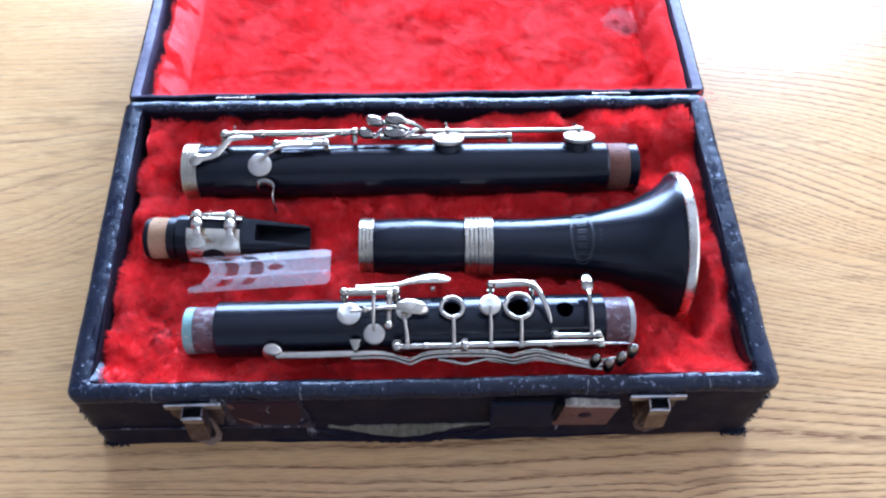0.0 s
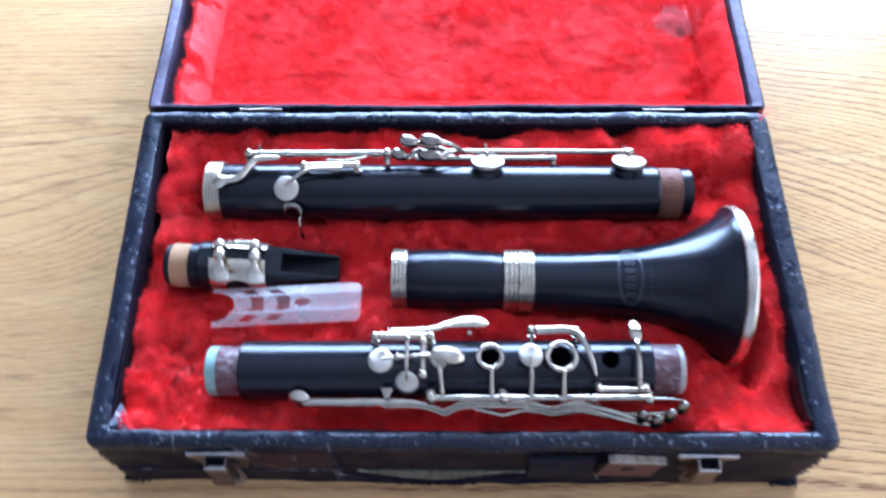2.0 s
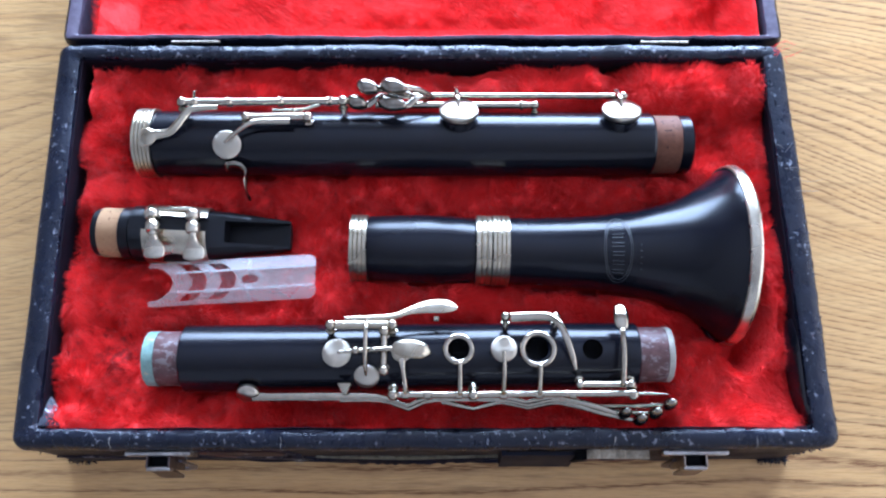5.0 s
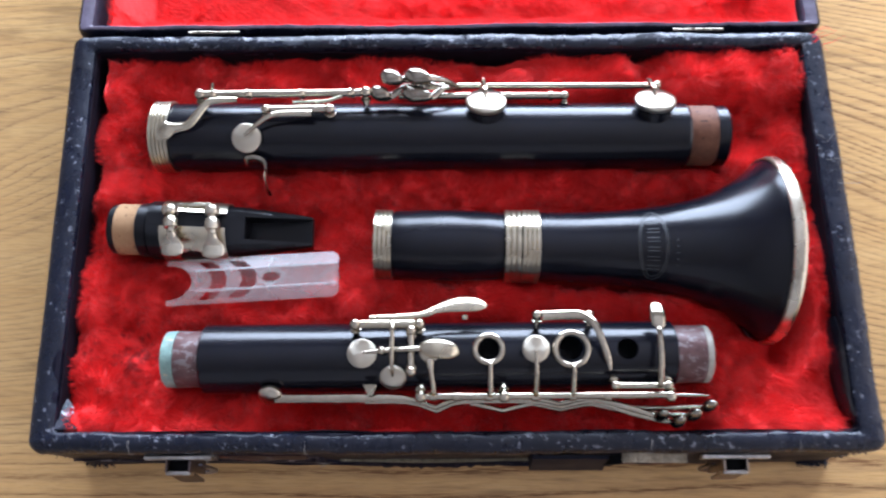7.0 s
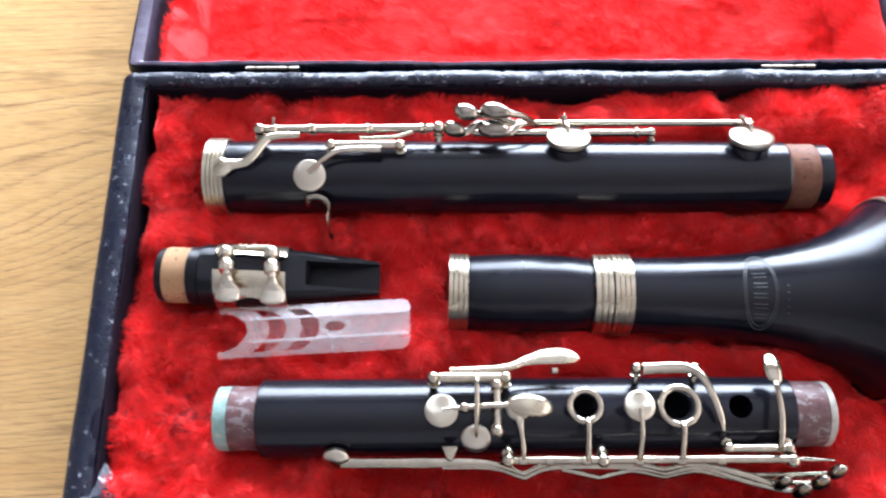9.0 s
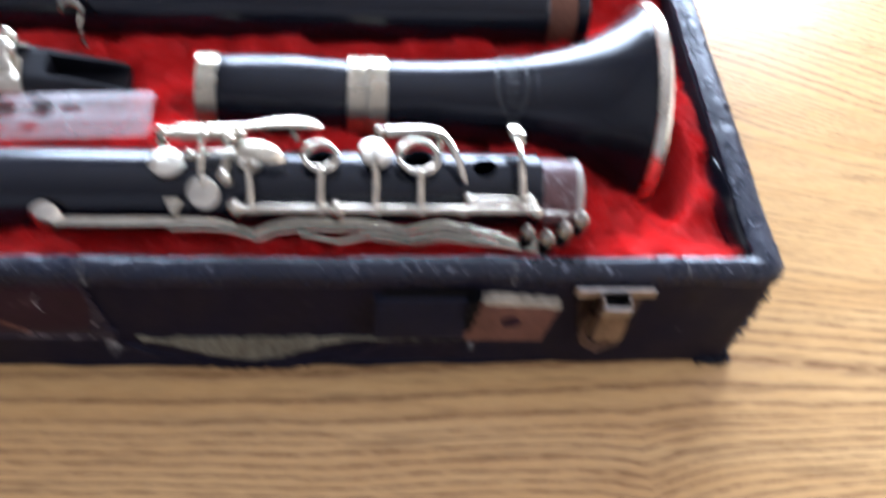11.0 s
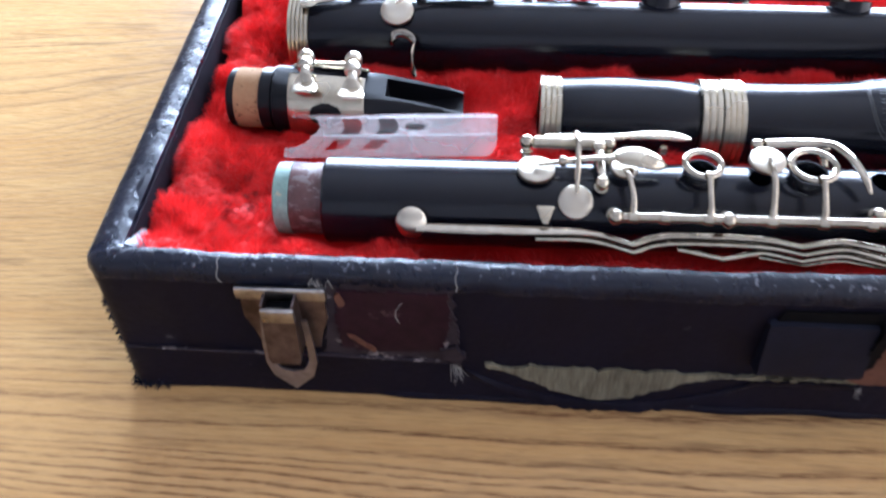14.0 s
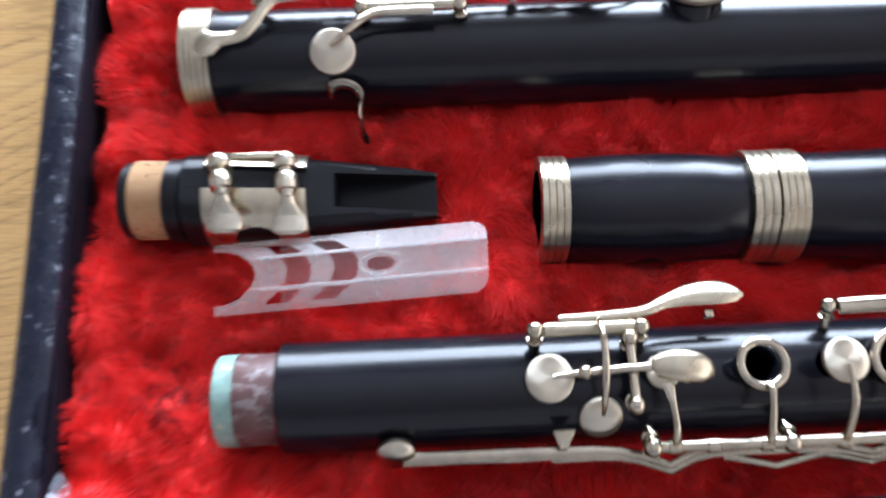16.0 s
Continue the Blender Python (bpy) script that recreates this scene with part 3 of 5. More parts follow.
for hx in (-0.1095, 0.1115):
    hinge = bmesh.new()
    for i in range(5):
        rod(hinge, (hx - 0.0115 + i * 0.0047, 0.1828, 0.0590), (hx - 0.0115 + i * 0.0047 + 0.0043, 0.1828, 0.0590), 0.0008)
    part("hinge", hinge, DULL, case, "pale metal hinge knuckles")

# ---- where the things lie: axes and radii ----
UP_A, UP_B, UP_R = Vector((-0.1178, 0.0335, 0.0530)), Vector((0.1030, 0.0352, 0.0530)), 0.0138
LO_A, LO_B, LO_R = Vector((-0.1316, 0.1338, 0.0522)), Vector((0.1200, 0.1330, 0.0522)), 0.0146
BE_A, BE_B = Vector((-0.0339, 0.0838, 0.0500)), Vector((0.1346, 0.0802, 0.0500))
MO_A, MO_B = Vector((-0.1475, 0.0912, 0.0500)), Vector((-0.0600, 0.0880, 0.0500))
BELL = [(0.0, 0.0148), (0.072, 0.0147), (0.107, 0.0168), (0.131, 0.0205), (0.152, 0.0275), (0.164, 0.0345), (0.170, 0.0395)]
LYING = [(UP_A, UP_B, [(0, UP_R), (1, UP_R)]), (LO_A, LO_B, [(0, LO_R), (1, LO_R)]), (BE_A, BE_B, BELL), (MO_A, MO_B, [(0, 0.0118), (0.045, 0.0125), (0.09, 0.006)])]


def clear(x, y):
    """Signed distance in plan from the nearest lying thing, and its axis height."""
    best, height = np.full(x.shape, 1.0), np.full(x.shape, 0.05)
    for a, b, prof in LYING:
        s = np.clip((x - a.x) / (b.x - a.x), 0, 1)
        along = s * (b.x - a.x)
        r = np.interp(along, [p[0] for p in prof], [p[1] for p in prof])
        ex = np.maximum(np.maximum(a.x - x, x - b.x), 0)
        dy = np.abs(y - (a.y + s * (b.y - a.y)))
        d = np.where(ex > 0, np.hypot(ex, np.maximum(dy - r, 0)), dy - r)
        near = d < best
        best, height = np.where(near, d, best), np.where(near, a.z, height)
    return best, height


def pad_height(x, y):
    """The height of the plush backing in the box."""
    h = 0.0462 + 0.0062 * (value_noise(x, y, 52, 1) - 0.5) + 0.0046 * (value_noise(x, y, 125, 2) - 0.5) + 0.0030 * (value_noise(x, y, 270, 3) - 0.5)
    h += 0.0042 * np.exp(-((y - 0.005) / 0.008) ** 2) + 0.0022 * np.clip((-0.085 - x) / 0.015, 0, 1) * np.exp(-((y - 0.008) / 0.008) ** 2) + 0.0045 * np.clip((x - 0.102) / 0.015, 0, 1) * np.exp(-(y / 0.026) ** 2)
    d, _ = clear(x, y)
    h = h - 0.0045 * np.exp(-np.maximum(d, 0) / 0.004) + np.where(d < 0, -0.022 * np.clip(-d / 0.006, 0, 1), 0)
    # the steep well in which the bell's rim hangs, and the dip before the flare
    q = np.sqrt(((x - 0.1372) / 0.0140) ** 2 + ((y - 0.056) / 0.0300) ** 2)
    h -= 0.036 * np.clip(3.2 - 3.2 * q, 0, 1)
    h -= 0.009 * np.exp(-((x - 0.120) / 0.015) ** 2 - ((y - 0.0475) / 0.009) ** 2)
    # pressed down under the reed guard
    h -= 0.0050 * np.clip(3 - 3 * np.maximum(np.abs(x + 0.085) / 0.0420, np.abs(y - 0.068) / 0.0150), 0, 1)
    # the hollow at the lower joint's socket
    h -= 0.010 * np.exp(-((x + 0.1385) / 0.0070) ** 2 - ((y - 0.131) / 0.017) ** 2)
    # room under the long levers and their touches
    h -= 0.0110 * np.exp(-(np.maximum(np.abs(y - 0.0110) - 0.0040, 0) / 0.0045) ** 2) * np.clip((x + 0.080) / 0.014, 0, 1) * np.clip((0.106 - x) / 0.006, 0, 1)
    h -= 0.0040 * np.exp(-((x - 0.091) / 0.012) ** 2 - ((y - 0.0085) / 0.006) ** 2)
    edge = np.minimum(np.minimum(x + 0.1548 + 0.03 * y, 0.1560 - x), 0.1725 - y)
    h += 0.0035 * np.clip((-0.138 - x) / 0.012, 0, 1)
    edge = edge + 0.0040 * (value_noise(x, y, 90, 5) - 0.5) + 0.0035 * (value_noise(x, y, 260, 6) - 0.5)
    h += 0.0025 * np.clip((x - 0.142) / 0.008, 0, 1) * np.clip((y - 0.04) / 0.02, 0, 1)
    # plump along the back, fullest in the far corner
    h += np.clip((y - 0.149) / 0.010, 0, 1) * (0.0040 + 0.0052 * np.clip((x - 0.02) / 0.09, 0, 1))
    return h - 0.0035 * np.clip(1 - edge / 0.004, 0, 1.3) ** 2


def lid_height(x, y):
    """A flat padded floor with steep plush sides up to the lid's rim."""
    h = 0.0370 + 0.0026 * (value_noise(x, y, 40, 11) - 0.5) + 0.0012 * (value_noise(x, y, 120, 12) - 0.5)
    side = np.minimum(x + 0.1575, 0.1585 - x) + 0.0014 * (value_noise(x, y, 70, 13) - 0.5)
    ends = np.minimum(y - 0.1868, 0.3640 - y)
    wall = np.maximum(np.clip(1 - side / 0.0105, 0, 1), np.clip(1 - ends / 0.0105, 0, 1))
    h -= 0.0045 * np.exp(-((side - 0.0125) / 0.0028) ** 2)  # the crease at the foot of the sides
    return h + 0.0195 * wall ** 0.9


def sheet(name, fn, x0, x1, y0, y1, nx, ny, parent, label):
    gx, gy = np.meshgrid(np.linspace(x0, x1, nx), np.linspace(y0, y1, ny), indexing="ij")
    gz = fn(gx, gy)
    verts = np.stack([gx, gy, gz], -1).reshape(-1, 3)
    i = (np.arange(nx - 1)[:, None] * ny + np.arange(ny - 1)[None, :]).reshape(-1)
    faces = np.stack([i, i + ny, i + ny + 1, i + 1], -1)
    mesh = bpy.data.meshes.new(name)
    mesh.from_pydata(verts.tolist(), [], faces.tolist())
    mesh.polygons.foreach_set("use_smooth", [True] * len(faces))
    return link(name, mesh, FUR, parent, label)


def pile(name, fn, x0, x1, y0, y1, count, length, parent, seed, bald=None, dodge=True):
    """Plush pile: many thin tapered hairs in leaning tufts."""
    rng = np.random.RandomState(seed)
    x, y = rng.uniform(x0, x1, count), rng.uniform(y0, y1, count)
    keep = np.ones(count, bool)
    if dodge:
        d, _ = clear(x, y)
        keep &= d > -0.0015
    if bald:
        keep &= rng.rand(count) > bald(x, y)
    x, y = x[keep], y[keep]
    k = len(x)
    z = fn(x, y) - 0.0006
    e = 0.0008
    gx, gy = (fn(x + e, y) - fn(x - e, y)) / (2 * e), (fn(x, y + e) - fn(x, y - e)) / (2 * e)
    gx, gy = np.clip(gx, -0.8, 0.8), np.clip(gy, -0.8, 0.8)
    lean, fine, comb_x, comb_y = (1.9, 0.8, 0.1, 0.25) if dodge else (1.3, 1.3, -1.2, -0.35)
    lx = lean * (value_noise(x, y, 55, seed + 1) - 0.5) + fine * (value_noise(x, y, 190, seed + 2) - 0.5) + rng.normal(0, 0.13, k) - gx * 0.7 + comb_x
    ly = lean * (value_noise(x, y, 55, seed + 3) - 0.5) + fine * (value_noise(x, y, 190, seed + 4) - 0.5) + rng.normal(0, 0.13, k) - gy * 0.7 - comb_y
    n = np.sqrt(lx * lx + ly * ly + 1)
    way = np.stack([lx / n, ly / n, 1 / n], -1)
    size = length * (0.60 + 0.4 * value_noise(x, y, 110, seed + 5) + 0.3 * rng.rand(k))
    if dodge:
        size *= 1 - 0.75 * np.clip(2.2 - 1.8 * np.sqrt(((x - 0.1375) / 0.0150) ** 2 + ((y - 0.058) / 0.0290) ** 2), 0, 1)
    root = np.stack([x, y, z], -1)
    mid = root + way * size[:, None] * 0.55
    droop = np.stack([lx, ly, -0.35 * np.hypot(lx, ly)], -1)
    tip = mid + (way + 0.45 * droop) * size[:, None] * 0.45
    if dodge:
        for pts in (mid, tip):
            for a, b, prof in LYING:
                s = np.clip((pts[:, 0] - a.x) / (b.x - a.x), 0, 1)
                r = np.interp(s * (b.x - a.x), [p[0] for p in prof], [p[1] for p in prof]) + 0.0004
                inside = (pts[:, 0] > a.x - 0.0005) & (pts[:, 0] < b.x + 0.0005)
                oy, oz = pts[:, 1] - (a.y + s * (b.y - a.y)), pts[:, 2] - a.z
                q = np.hypot(oy, oz) + 1e-9
                push = inside & (q < r)
                pts[push, 1] += oy[push] * (r[push] / q[push] - 1)
                pts[push, 2] += oz[push] * (r[push] / q[push] - 1)
    turn = rng.uniform(0, math.pi, k)
    wide = np.stack([np.cos(turn), np.sin(turn), np.zeros(k)], -1) * (0.00009 + 0.00007 * rng.rand(k))[:, None]
    verts = np.stack([root - wide, root + wide, mid + wide * 0.8, mid - wide * 0.8, tip], 1).reshape(-1, 3)
    b = np.arange(k) * 5
    loops = np.stack([b, b + 1, b + 2, b + 3, b + 3, b + 2, b + 4], -1).reshape(-1)
    mesh = bpy.data.meshes.new(name)
    mesh.vertices.add(k * 5)
    mesh.vertices.foreach_set("co", verts.ravel())
    mesh.loops.add(len(loops))
    mesh.loops.foreach_set("vertex_index", loops)
    mesh.polygons.add(k * 2)
    mesh.polygons.foreach_set("loop_start", np.stack([np.arange(k) * 7, np.arange(k) * 7 + 4], -1).ravel())
    mesh.update(calc_edges=True)
    mesh.validate()
    ob = link(name, mesh, PILE, parent)
    ob["kind"] = "stuff"
    return ob


def worn(x, y):
    """Thin places in the plush near the box's left end."""
    spot = value_noise(x, y, 150, 21) * value_noise(x, y, 60, 22)
    zone = np.exp(-((x + 0.137) / 0.018) ** 2 - ((y - 0.030) / 0.022) ** 2)
    return np.clip((spot - 0.20) * 5, 0, 0.85) * np.clip(zone * 1.4, 0, 1)


lining = sheet("plush_lining", pad_height, -0.1580, 0.1560, 0.0045, 0.1730, 300, 170, case, "red plush bed with hollows pressed under the parts")
pile("plush_nap", pad_height, -0.1578, 0.1562, 0.0056, 0.1725, 340000, 0.0052, lining, 31, worn)
lid_lining = sheet("lid_lining", lid_height, -0.1575, 0.1585, 0.1868, 0.3640, 240, 140, case, "red plush lining of the lid")
pile("lid_nap", lid_height, -0.1575, 0.1585, 0.1866, 0.3060, 210000, 0.0048, lid_lining, 57, None, False)


# ---- the upper joint: two tenons, open-hole keys ----
def along(a, b, x):
    """The point of the axis a-b at the world's x."""
    return a + (b - a) * ((x - a.x) / (b.x - a.x))


def about(a, b, x, angle, r):
    """A point r from the axis at x, angle degrees from straight up towards the back."""
    p = along(a, b, x)
    return Vector((x, p.y + r * math.sin(radians(angle)), p.z + r * math.cos(radians(angle))))


def turned(name, prof, a, b, mat, parent, label="", seg=64, cap0=True, cap1=True):
    """A turned piece whose profile is given in the world's x along the axis a-b."""
    bm = lathe(bmesh.new(), [(x - a.x, r) for x, r in prof], axis_frame(a, b), seg, cap0, cap1)
    return part(name, bm, mat, parent, label)


def grooved(x0, x1, r, count, bore, open0=True):
    """The profile of a plated ring with turned grooves between x0 and x1."""
    step = (x1 - x0) / count
    prof = [(x0, bore)] if open0 else []
    prof.append((x0, r - 0.0007))
    for k in range(count):
        a = x0 + k * step
        prof += [(a + step * 0.10, r - 0.00005), (a + step * 0.5, r + 0.0001), (a + step * 0.86, r), (a + step * 0.94, r - 0.00045)]
    return prof + [(x1, r - 0.0008)]


def post(bm, at, a, b, r=0.0021):
    """A ball-headed post that stands on the body of axis a-b."""
    foot = along(a, b, at[0])
    way = (Vector(foot) - Vector(at)).normalized()
    ball(bm, at, r)
    rod(bm, Vector(at), Vector(at) + way * 0.0062, r * 0.62)
    lathe(bm, [(0, r * 0.65), (0.0004, r * 0.95), (0.0009, r * 0.95), (0.0013, r * 0.65)], axis_frame(Vector(at) + way * r * 1.05, Vector(at) + way * 0.01), 16)
    return bm


up = thing("clarinet_upper_joint", (-0.007, 0.0345, 0.039), "black upper clarinet joint with nickel ring keys and greasy worn tenons", "clarinet joint")
hole_x = ((0.0130, 0.0040), (0.0450, 0.0046), (0.0680, 0.0042), (0.031, 0.0036))
tube = lathe(bmesh.new(), [(x - UP_A.x, r) for x, r in [(-0.1020, UP_R - 0.0006), (-0.1013, UP_R), (-0.06, UP_R), (0.03, UP_R - 0.0002), (0.0875, UP_R - 0.0003), (0.0882, UP_R - 0.0009)]], axis_frame(UP_A, UP_B), 96)
tube = bored(tube, [(about(UP_A, UP_B, x, 0, -0.0105), about(UP_A, UP_B, x, 0, 0.03), r) for x, r in hole_x])
up_body = part("body", tube, EBONY, up, sharp=30)
for x, r in hole_x[:2]:
    lip = bmesh.new()
    lathe(lip, [(0, r), (0.0062, r), (0.0066, r + 0.0003), (0.0066, r + 0.0009), (0.0062, r + 0.0012), (0, r + 0.0014), (0, r)], axis_frame(about(UP_A, UP_B, x, 0, 0.0095), about(UP_A, UP_B, x, 0, 0.03)), 40, False, False)
    part("tone_hole", lip, EBONY, up_body)
turned("tenon_cork", [(-0.1125, 0.0113), (-0.1120, 0.0116), (-0.1062, 0.0114), (-0.1008, 0.0117), (-0.0997, 0.0116)], UP_A, UP_B, GREASED, up, "brown tenon cork smeared with pale grease")
turned("end_ring", [(-0.1177, 0.0070), (-0.1177, 0.0105), (-0.1171, 0.0114), (-0.1126, 0.0116)], UP_A, UP_B, MINT, up, "green tarnished end ring", cap0=False)
turned("tenon_cork", [(0.0851, 0.0118), (0.0856, 0.0119), (0.0928, 0.0117), (0.1001, 0.0116), (0.1002, 0.0110)], UP_A, UP_B, GREASED, up, "worn brown tenon with pale smears")
turned("end_ring", [(0.1002, 0.0117), (0.1023, 0.0117), (0.1028, 0.0110), (0.1028, 0.0075)], UP_A, UP_B, CREAM, up, "pale worn end ring", cap1=False)

RY, RZ = 0.0165, 0.0655
rodbm = rod(bmesh.new(), (-0.012, RY, RZ), (0.0825, RY + 0.0005, RZ + 0.0003), 0.0014)
for x in (-0.0085, 0.0005, 0.0130, 0.031, 0.0455, 0.059):
    rod(rodbm, (x - 0.0017, RY, RZ), (x + 0.0017, RY, RZ), 0.00175)
part("hinge_rod", rodbm, NICKEL, up)
for x in (-0.0135, 0.0188, 0.0835):
    part("post", post(bmesh.new(), (x, RY, RZ), UP_A, UP_B, 0.0024), NICKEL, up)


def ring_key(x, at, r, sag):
    bm = torus(bmesh.new(), at, (0, -0.06, 1), r, 0.00105, 0.0007)
    y0 = at[1] - r
    bar(bm, [(x, RY - 0.0005, RZ + 0.0002, 0.0012, 0.0009), (x, RY + 0.0022, RZ + 0.0034, 0.0010, 0.0009), (x + sag, y0 - 0.002, at[2] + 0.0012, 0.0009, 0.0008), (x + sag, y0 + 0.0006, at[2] + 0.0003, 0.0011, 0.0006)], (0, 0, 1))
    return bm


part("ring_key", ring_key(0.0135, (0.0130, 0.0340, 0.0718), 0.0053, 0), NICKEL, up)
part("ring_key", ring_key(0.0455, (0.0450, 0.0338, 0.0726), 0.0064, 0), NICKEL, up)
pad = bar(bmesh.new(), [(0.0310, RY - 0.0005, RZ, 0.0012, 0.0009), (0.0310, RY + 0.0022, RZ + 0.004, 0.0010, 0.0009), (0.0310, 0.0245, 0.0750, 0.0009, 0.0008), (0.0310, 0.0322, 0.0760, 0.0006, 0.0005)], (0, 0, 1))
arm = part("cup_key", pad, NICKEL, up)
part("cup", cup(bmesh.new(), (0.0310, 0.0335, 0.0746), (0, -0.08, 1), 0.0053, 0.0016), TURNED, arm, "round cup with turned top")

# the throat key with its oval touch, on a short cross rod
throat = bar(bmesh.new(), [(-0.036, 0.0330, 0.0705, 0.0006, 0.0006), (-0.030, 0.0334, 0.0712, 0.0009, 0.0008), (-0.022, 0.0338, 0.0724, 0.0009, 0.0008), (-0.013, 0.0340, 0.0730, 0.0011, 0.0009), (-0.009, 0.034, 0.0730, 0.0016, 0.0009)], (0, 0, 1))
ball(throat, (-0.0285, 0.0335, 0.0716), 0.0017)
arm = part("throat_key", throat, NICKEL, up)
part("cup", cup(bmesh.new(), (-0.0365, 0.0330, 0.0690), (0, -0.06, 1), 0.0058, 0.0016), TURNED, arm, "round cup with turned top")
touch = bar(bmesh.new(), [(-0.0136, 0.0338, 0.0733, 0.0006, 0.0004), (-0.0122, 0.0340, 0.0736, 0.0025, 0.0012), (-0.0075, 0.0339, 0.0739, 0.0037, 0.0019), (-0.002, 0.0333, 0.0727, 0.0034, 0.0017), (0.0008, 0.0328, 0.0716, 0.0019, 0.0010), (0.0018, 0.0326, 0.0711, 0.0005, 0.0003)], (0, -0.1, 1), 14)
part("touch", touch, RINGS, arm, "polished oval touch piece")
stalk = bar(bmesh.new(), [(-0.0085, RY - 0.0005, RZ - 0.0002, 0.0011, 0.0009), (-0.0085, RY + 0.003, RZ + 0.0042, 0.0009, 0.0008), (-0.0093, 0.0255, 0.0722, 0.0009, 0.0008), (-0.0098, 0.0300, 0.0722, 0.0016, 0.0006)], (0, 0, 1))
arm = part("lever_arm", stalk, NICKEL, up)
part("cup", cup(bmesh.new(), (-0.0100, 0.0335, 0.0700), (0, -0.05, 1), 0.0042, 0.0014), TURNED, arm)
cross = rod(bmesh.new(), (-0.0172, 0.0410, 0.0705), (-0.0172, 0.0262, 0.0705), 0.0013)
part("hinge_rod", cross, NICKEL, up)
part("post", post(bmesh.new(), (-0.0172, 0.0415, 0.0708), UP_A, UP_B, 0.0022), NICKEL, up)
part("post", post(bmesh.new(), (-0.0172, 0.0258, 0.0700), UP_A, UP_B, 0.0022), NICKEL, up)

# the register key that arches over the tube
arch = bar(bmesh.new(), [(-0.0243, 0.0462, 0.0705, 0.0008, 0.0010), (-0.0243, 0.0440, 0.0742, 0.0009, 0.0010), (-0.0243, 0.0385, 0.0762, 0.0009, 0.0009), (-0.0244, 0.0320, 0.0750, 0.0009, 0.0008), (-0.0245, 0.0270, 0.0710, 0.0008, 0.0007), (-0.0245, 0.0242, 0.0672, 0.0005, 0.0005)], (0, 0, 1))
arm = part("register_key", arch, NICKEL, up)
part("cup", cup(bmesh.new(), about(UP_A, UP_B, -0.0245, -43, 0.0150), (0, -0.64, 0.76), 0.0053, 0.0015), TURNED, arm, "round cup with turned top")

# the side lever with a long spoon
lever = rod(bmesh.new(), (-0.0375, 0.0443, 0.0700), (-0.0155, 0.0443, 0.0700), 0.0019)
bar(lever, [(-0.0335, 0.0468, 0.0700, 0.0012, 0.0010), (-0.022, 0.0472, 0.0700, 0.0014, 0.0011), (-0.013, 0.0482, 0.0696, 0.0014, 0.0010), (-0.0065, 0.0508, 0.0683, 0.0020, 0.0010), (0.0005, 0.0526, 0.0674, 0.0033, 0.0012), (0.0065, 0.0530, 0.0671, 0.0035, 0.0012), (0.0108, 0.0526, 0.0668, 0.0023, 0.0008), (0.0128, 0.0523, 0.0666, 0.0006, 0.0004)], (0, 0.35, 1), 16)
brick(lever, (0.0028, 0.0470, 0.0640), (0.0050, 0.0490, 0.0668), 0.0004)
part("side_lever", lever, RINGS, up, "polished lever with a long spoon-shaped touch")
for x in (-0.0393, -0.0140):
    part("post", post(bmesh.new(), (x, 0.0443, 0.0700), UP_A, UP_B, 0.0023), NICKEL, up)

# the small key with a bent arm beside the second ring
bent = bar(bmesh.new(), [(0.0345, 0.0478, 0.0690, 0.0022, 0.0013), (0.044, 0.0480, 0.0695, 0.0022, 0.0013), (0.0500, 0.0476, 0.0700, 0.0021, 0.0012), (0.0540, 0.0445, 0.0718, 0.0016, 0.0010), (0.0570, 0.0370, 0.0726, 0.0014, 0.0009), (0.0592, 0.0300, 0.0712, 0.0012, 0.0008), (0.0602, 0.0262, 0.0688, 0.0006, 0.0005)], (0, 0.1, 1), 12)
part("trill_key", bent, NICKEL, up)
for x in (0.0325, 0.0530):
    part("post", post(bmesh.new(), (x, 0.0482, 0.0680), UP_A, UP_B, 0.0021), NICKEL, up)

# the cross key with a rounded paddle, on a short rod before the tube
short = rod(bmesh.new(), (0.0635, 0.0205, 0.0660), (0.0815, 0.0205, 0.0660), 0.0014)
bar(short, [(0.0792, 0.0198, 0.0662, 0.0013, 0.0010), (0.0792, 0.0225, 0.0695, 0.0011, 0.0010), (0.0793, 0.0300, 0.0728, 0.0011, 0.0009), (0.0796, 0.0390, 0.0722, 0.0011, 0.0009), (0.0798, 0.0440, 0.0702, 0.0014, 0.0009)], (0, 0, 1))
arm = part("cross_key", short, NICKEL, up)
paddle = bar(bmesh.new(), [(0.0794, 0.0418, 0.0708, 0.0006, 0.0005), (0.0796, 0.0432, 0.0710, 0.0024, 0.0010), (0.0797, 0.0475, 0.0705, 0.0031, 0.0013), (0.0798, 0.0520, 0.0686, 0.0024, 0.0010), (0.0798, 0.0535, 0.0676, 0.0006, 0.0004)], (0, 0.25, 1), 14)
part("paddle", paddle, NICKEL, arm, "polished oval paddle")
for x in (0.0622, 0.0828):
    part("post", post(bmesh.new(), (x, 0.0207, 0.0657), UP_A, UP_B, 0.0020), NICKEL, up)
spring = bar(bmesh.new(), [(0.084, 0.0170, 0.0645, 0.0005, 0.0003), (0.090, 0.0171, 0.0642, 0.0006, 0.0002), (0.0985, 0.0168, 0.0640, 0.0002, 0.0002)], (0, 0, 1))
part("spring", spring, DULL, up)


